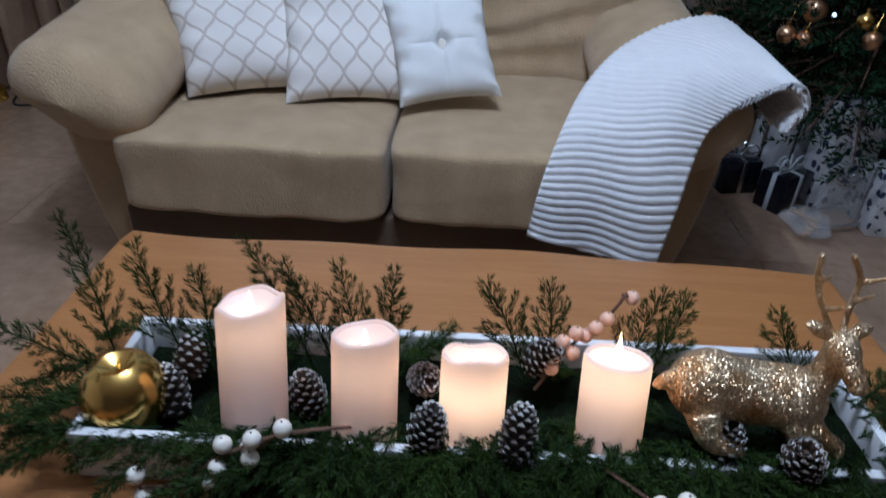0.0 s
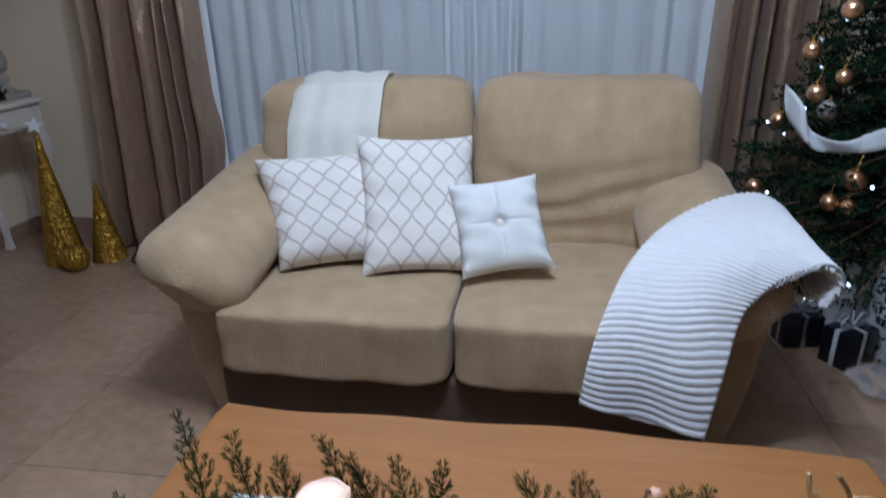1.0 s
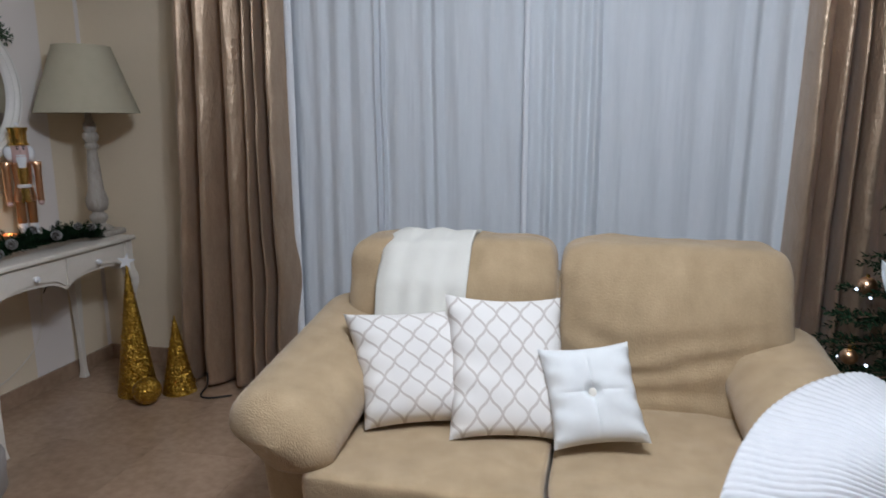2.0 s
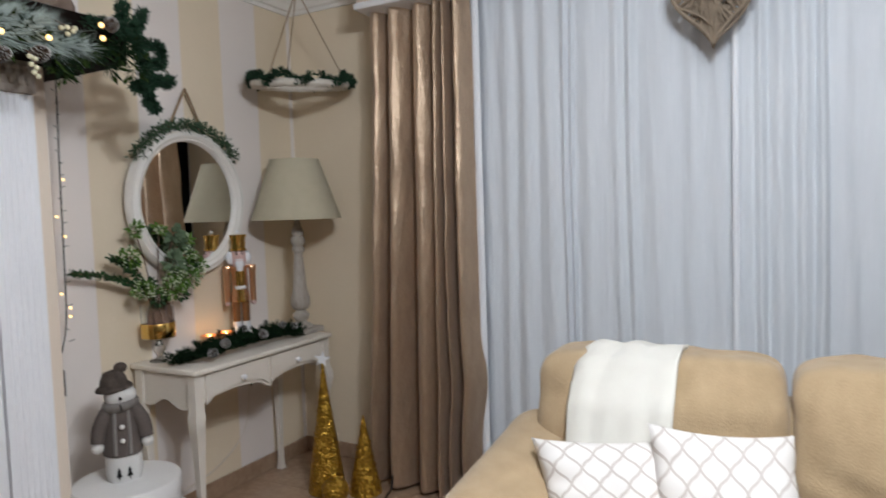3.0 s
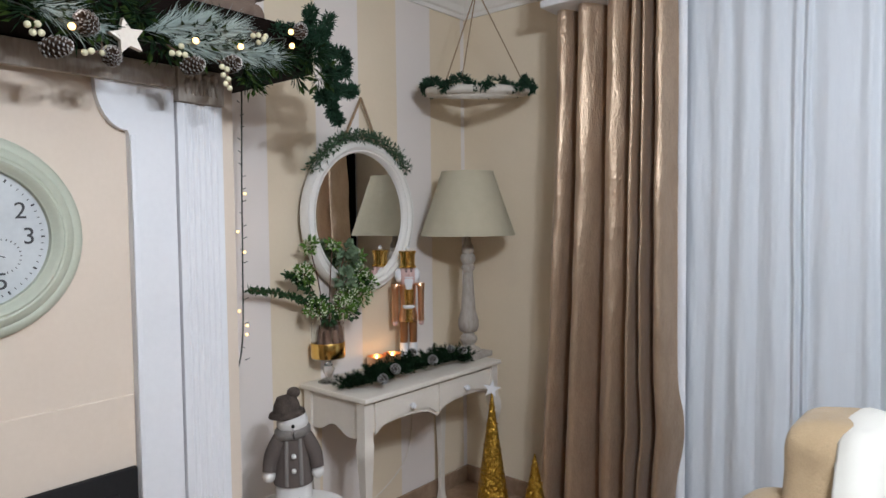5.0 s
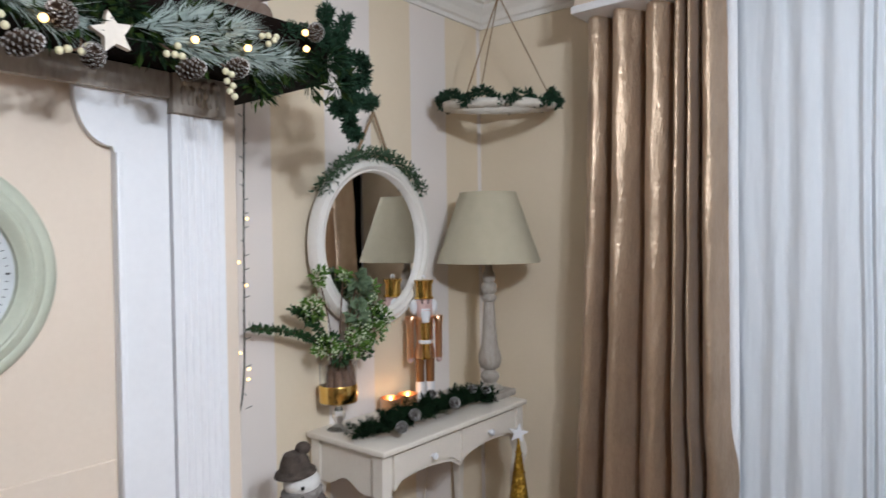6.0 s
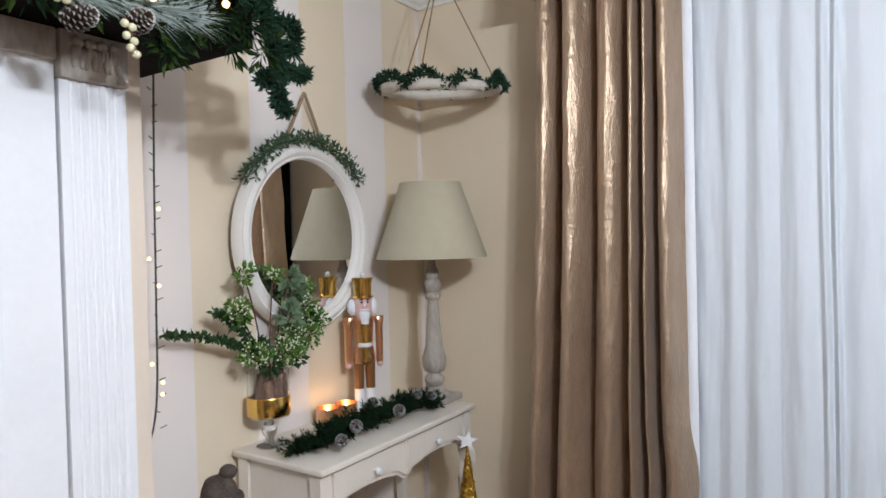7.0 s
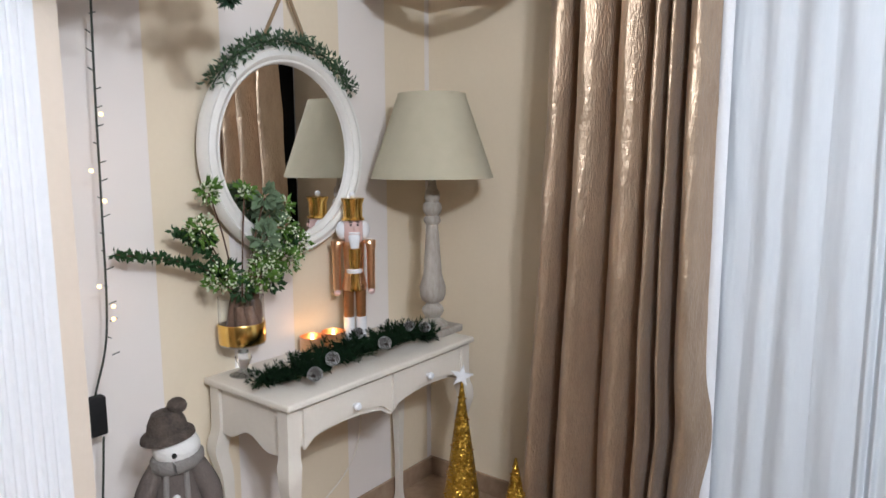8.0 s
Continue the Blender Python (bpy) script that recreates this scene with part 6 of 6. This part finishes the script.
for k, (y, z, sz) in enumerate(((-2.127, 1.935, 0.068), (-1.756, 1.905, 0.06), (-2.20, 1.868, 0.062), (-2.075, 1.87, 0.058), (-1.872, 1.882, 0.06), (-1.515, 2.045, 0.055), (-2.45, 1.91, 0.06), (-2.72, 1.88, 0.06))):
    pine_cone((0.592, y + MY, z + MZ), sz, 82, 90 + 17 * ((k * 7) % 5 - 2), "pine cones on the mantel garland", "large pine cone with white painted tips")
for k, pts in enumerate((((-2.255, 1.905), (-2.235, 1.91), (-2.228, 1.892), (-2.245, 1.89)), ((-2.088, 1.885), (-2.10, 1.872), (-2.125, 1.872), (-2.14, 1.866)), ((-1.93, 1.903), (-1.912, 1.905), (-1.905, 1.925), (-1.895, 1.905)), ((-1.79, 1.892), (-1.775, 1.888), (-1.787, 1.87), (-1.772, 1.862), (-1.78, 1.848), (-1.768, 1.838)), ((-1.69, 1.995), (-1.672, 2.0), (-1.655, 1.992), (-1.672, 1.98), (-1.648, 2.002)))):
    bs = [(0.605, y + MY, z + MZ) for y, z in pts]
    sprig("berry_sprig", "cluster of cream berries on the mantel garland", bs, [[(0.57, pts[0][0] + MY, pts[0][1] + MZ + 0.03), (0.595, pts[1][0] + MY, pts[1][1] + MZ + 0.008), bs[-1]]], BERRY_CREAM, "cream berry clusters", 0.0078)
solo("wooden_star", star_mesh(0.044, 0.021, 0.008, Matrix.Translation((0.605, -2.078, 1.896)) @ pose(0, 0, 0, 90, 0, 90) @ pose(0, 0, 0, 0, 0, 14)), STARWOOD, "whitewashed wooden star tied into the garland", "star", smooth=False)
fl_l = thing("mantel_lights", "warm fairy lights threaded through the mantel garland", "string lights")
LB = ((-2.26, 1.965), (-2.168, 1.918), (-1.868, 1.945), (-1.735, 1.955), (-1.565, 2.03), (-1.562, 1.99), (-2.42, 1.95), (-2.66, 1.95))
part("cord", tube(BM(), smoothpath([(0.57, y + MY, z + MZ - 0.01 + 0.02 * (k % 2)) for k, (y, z) in enumerate(sorted(LB))], 6), 0.0018, 5), CORD, fl_l)
for y, z in LB:
    part("bulb", ball(BM(), (0.612, y + MY, z + MZ), 0.0085, 10), WARMBULB, fl_l, "lit warm white bulb")
lamp_light("mantel_glow", (0.66, -1.80, 1.95), 0.06, (1.0, 0.62, 0.30), 0.03)
lamp_light("mantel_glow", (0.66, -2.20, 1.94), 0.05, (1.0, 0.62, 0.30), 0.03)

# plush squirrel as one plain mesh, wooden houses
bm = BM()
ball(bm, (0.33, -1.61, 2.13), (0.06, 0.075, 0.075), 20)
ball(bm, (0.36, -1.545, 2.21), (0.045, 0.05, 0.048), 18)
ball(bm, (0.33, -1.69, 2.19), (0.045, 0.05, 0.11), 18)
ball(bm, (0.33, -1.66, 2.28), (0.045, 0.06, 0.05), 16)
ball(bm, (0.39, -1.57, 2.10), (0.03, 0.03, 0.042), 14)
for s in (-1, 1):
    ball(bm, (0.35 + 0.03 * s, -1.555, 2.26), (0.012, 0.012, 0.024), 10)
sq = solo("squirrel_figure", bm, FUR, "brown plush squirrel ornament sitting on the mantel", "figurine")
md = sq.modifiers.new("cast", "REMESH")
md.mode, md.voxel_size, md.use_smooth_shade = "VOXEL", 0.006, True
for y, w, h, mt_ in ((-1.87, 0.17, 0.20, TAN), (-2.06, 0.14, 0.16, STARWOOD)):
    hs = thing("wooden_house", "small raw wooden house ornament on the mantel" if mt_ is TAN else "small white wooden house ornament on the mantel", "ornament", (0.36, y, 2.0555), group="wooden houses")
    part("body", prism(BM(), [(-w / 2, 0), (w / 2, 0), (w / 2, h * 0.35), (0, h), (-w / 2, h * 0.35)], 0, -0.02, 0.02), mt_, hs, smooth=False)
    part("doorway", prism(BM(), [(-0.018, 0.0), (0.018, 0.0), (0.018, 0.04), (0, 0.055), (-0.018, 0.04)], 0, 0.0205, 0.023), DARKWOOD, hs, smooth=False)


# ---- decorated tree and gifts by the sofa ----
TX, TY = 4.06, -0.78
tree = thing("christmas_tree", "tall dark green artificial tree with copper baubles and lights", "christmas tree", (TX, TY, 0))
part("trunk", tube(BM(), [(0, 0, 0), (0, 0, 1.0), (0, 0, 2.05)], [0.035, 0.025, 0.008], 10), BARK, tree)
part("stand", lathe(BM(), [(0, 0), (0.2, 0), (0.2, 0.02), (0.05, 0.05), (0.05, 0.12), (0, 0.12)], 24), BLACK, tree)
L = Leafy(81)
r = L.r
bm = BM()
for k in range(290):
    t = (k + r.random()) / 290
    z = 0.32 + 1.70 * t
    rad = (0.64 * (1 - t) ** 0.9 + 0.04) * r.uniform(0.75, 1.08)
    a = k * 2.39996
    d = Vector((math.cos(a), math.sin(a), -0.12))
    e = Vector((rad * math.cos(a), rad * math.sin(a), z - 0.10 * rad))
    tube(bm, [(0, 0, z), Vector((0, 0, z)).lerp(e, 0.5) + Vector((0, 0, 0.02)), e], [0.005, 0.004, 0.002], 5)
    for j in range(9):
        q = Vector((0, 0, z)).lerp(e, 0.25 + 0.75 * j / 8)
        for s in (-1, 1):
            td = (d * 0.8 + Vector((-math.sin(a), math.cos(a), 0)) * s * 0.8 + Vector((0, 0, r.gauss(0, 0.25)))).normalized()
            L.needles(q, q + td * r.uniform(0.05, 0.12), 0.0034, 0.036, 0.0066, 0.7)
tagged(part("branchwork", bm, BARK, tree), kind="stuff")
tagged(L.mesh("needles", NEEDLE_DARK, tree), kind="stuff")
r = random.Random(83)


def on_tree(t, a, out=1.0):
    rad = (0.64 * (1 - t) ** 0.9 + 0.05) * out
    return Vector((rad * math.cos(a), rad * math.sin(a), 0.32 + 1.70 * t - 0.10 * rad))


for k in range(44):
    t = (k + 0.5) / 44 * 0.9
    p = on_tree(t, k * 2.39996 + 0.4, 1.0)
    rr_ = r.choice((0.022, 0.028, 0.034))
    b = part("bauble", ball(BM(), p - Vector((0, 0, 0.04)), rr_, 18), r.choice((COPPER, COPPER, SILVER, GOLD)), tree)
    part("cap", lathe(BM(), [(0, 0.012), (0.006, 0.012), (0.006, 0), (0, 0)], 10, Matrix.Translation(p - Vector((0, 0, 0.04 - rr_ * 0.95)))), GOLD, b)
for x, y, zz, rr_ in ((3.545, -1.0, 0.90, 0.028), (3.60, -1.03, 0.95, 0.022), (3.675, -1.06, 0.655, 0.034), (3.615, -1.06, 0.585, 0.026), (3.66, -1.08, 0.578, 0.024), (3.52, -0.98, 1.02, 0.026), (3.60, -1.0, 1.13, 0.03), (3.80, -1.16, 0.60, 0.026)):
    b = part("bauble", ball(BM(), (x - TX, y - TY, zz), rr_, 18), COPPER, tree)
    part("cap", lathe(BM(), [(0, 0.012), (0.006, 0.012), (0.006, 0), (0, 0)], 10, Matrix.Translation((x - TX, y - TY, zz + rr_ * 0.95))), GOLD, b)
    part("hook", tube(BM(), [(x - TX, y - TY, zz + rr_ + 0.008), (x - TX + 0.02, y - TY + 0.02, zz + rr_ + 0.05)], 0.001, 5), GOLD, b)
for k in range(70):
    t = (k + 0.5) / 70 * 0.95
    part("led", ball(BM(), on_tree(t, k * 1.71, 1.02), 0.0055, 8), COOLBULB, tree, "cool white light")
bm = BM()
RP = [p - Vector((TX, TY, 0)) for p in smoothpath([(3.455, -1.02, 0.90), (3.475, -1.06, 0.845), (3.52, -1.10, 0.785), (3.58, -1.13, 0.768), (3.65, -1.15, 0.79), (3.72, -1.17, 0.80), (3.80, -1.19, 0.765), (3.90, -1.24, 0.735), (4.0, -1.27, 0.77), (4.12, -1.28, 0.80), (4.25, -1.25, 0.77), (4.4, -1.2, 0.80)], 8)]
surf(bm, lambda u, v: RP[min(int(u * (len(RP) - 1)), len(RP) - 1)] + Vector((0.012 * math.sin(20 * u) * v, 0.018 * math.sin(31 * u + 2 * v), (0.052 + 0.012 * math.sin(17 * u)) * (v - 0.5))), len(RP) - 1, 4)
thicken(part("ribbon", bm, RIBBON, tree, "white organza ribbon winding round"), 0.002)


def gift(x, y, w, d, h, rz, material, ribbon, label):
    ob = thing("gift_box", label, "gift", (x, y, 0), rz, group="gifts under the tree")
    b = part("box", box(BM(), (-w / 2, -d / 2, 0), (w / 2, d / 2, h), 0.004), material, ob)
    if ribbon:
        bm = BM()
        box(bm, (-w / 2 - 0.002, -0.008, 0.0), (w / 2 + 0.002, 0.008, h + 0.002), 0.001), box(bm, (-0.008, -d / 2 - 0.002, 0.0), (0.008, d / 2 + 0.002, h + 0.002), 0.001)
        part("ribbon", bm, ribbon, ob)
        bm = BM()
        for s in (-1, 1):
            for q in (0.4, 1.1):
                tube(bm, smoothpath([(0, 0, h), (s * 0.04 * math.cos(q), 0.04 * math.sin(q) - 0.02, h + 0.045), (s * 0.07 * math.cos(q), 0.06 * math.sin(q) - 0.03, h + 0.02), (0, 0, h + 0.004)], 5), 0.004, 6)
        part("bow", bm, ribbon, ob)
    return ob


gift(3.98, -0.93, 0.17, 0.12, 0.36, 12, PRINTPAPER, None, "tall white gift with small navy motifs")
gift(3.83, -0.80, 0.15, 0.12, 0.30, 24, PAPER, SILVER, "plain white wrapped gift with silver ribbon")
gift(3.68, -0.86, 0.13, 0.10, 0.12, 10, NAVY, SILVER, "small navy foil gift with silver bow")
gift(3.80, -0.98, 0.14, 0.10, 0.13, 32, NAVY, RIBBON, "small navy foil gift with white ribbon")
gift(4.12, -1.10, 0.22, 0.16, 0.20, -6, PRINTPAPER, SILVER, "white gift with navy motifs and silver ribbon")
gift(4.25, -0.75, 0.30, 0.22, 0.30, 5, NAVY, SILVER, "large navy foil gift")
bag = thing("cellophane_bag", "clear cellophane bag with silver trim on the floor", "bag", (3.93, -1.09, 0), 20)
bm = BM()
surf(bm, lambda u, v: ((0.10 - 0.03 * v) * math.cos(2 * math.pi * u) * (1 + 0.12 * math.sin(14 * math.pi * u)), (0.06 - 0.035 * v) * math.sin(2 * math.pi * u), 0.002 + 0.16 * v + 0.01 * math.sin(8 * math.pi * u) * v), 56, 12, cu=True)
part("film", bm, CELLO, bag, smooth=False)
bm = BM()
tube(bm, [(0.075 * math.cos(a), 0.03 * math.sin(a), 0.16 + 0.012 * math.sin(4 * a)) for a in (2 * math.pi * k / 40 for k in range(41))], 0.005, 6)
part("trim", bm, SILVER, bag, "crumpled silver foil trim")
bm = BM()
tube(bm, [(0.105 * math.cos(a), 0.064 * math.sin(a), 0.02 + 0.006 * math.sin(3 * a)) for a in (2 * math.pi * k / 40 for k in range(41))], 0.005, 6)
part("trim", bm, SILVER, bag, "crumpled silver foil trim")
ck = thing("cookie_bag", "small clear bag of golden biscuits on the floor", "bag", (3.80, -1.20, 0), -10)
for k in range(5):
    part("biscuit", box(BM(), (-0.012 + 0.006 * k, -0.01, 0.003 + 0.012 * k), (0.005 + 0.006 * k, 0.085, 0.012 + 0.012 * k), 0.004, 2, m=pose(0, 0, 0, 10 * (k % 2), 0, 18 * k - 30)), TAN, ck)
bm = BM()
surf(bm, lambda u, v: (0.07 * math.cos(2 * math.pi * u) * (1 + 0.2 * math.sin(10 * math.pi * u)) * math.sin(math.pi * (0.06 + 0.88 * v)), 0.10 * math.sin(2 * math.pi * u) * math.sin(math.pi * (0.06 + 0.88 * v)) + 0.03, 0.002 + 0.08 * v), 40, 8, cu=True)
part("film", bm, CELLO, ck, smooth=False)

# the ceiling fitting that lights the room
cl = thing("ceiling_lamp", "white ceiling fitting with three bare bulbs", "ceiling lamp", (LX, LY, ZC))
part("rose", lathe(BM(), [(0, -0.03), (0.08, -0.03), (0.1, -0.001), (0, -0.001)], 32), WHITEPAINT, cl)
for dx, dy in ((0.17, 0.0), (-0.09, 0.15), (-0.09, -0.15)):
    arm = part("arm", tube(BM(), smoothpath([(0, 0, -0.03), (0, 0, -0.10), (dx * 0.6, dy * 0.6, -0.16), (dx, dy, -0.26)], 5), 0.006, 8), WHITEPAINT, cl)
    part("bulb", ball(BM(), (dx, dy, -0.285), 0.03, 16), mat("lit_bulb", (1, 0.97, 0.92), (1, 0.97, 0.92), 0.4, bump=0, emit=10), arm, "lit opal bulb")


# ---- floor tiles ----
TILE = 0.45
me = bpy.data.meshes.new("tile")
bm = box(BM(), (0.0008, 0.0008, -0.012), (TILE - 0.0008, TILE - 0.0008, 0), 0.0008, 1)
bm.to_mesh(me)
bm.free()
me.materials.append(MARBLE)
for i in range(15):
    for j in range(17):
        if i * TILE < X1 and -j * TILE > Y1:
            t_ob = new("tile", me)
            t_ob.parent = floor_ob
            t_ob.location = (i * TILE, -(j + 1) * TILE, 0)
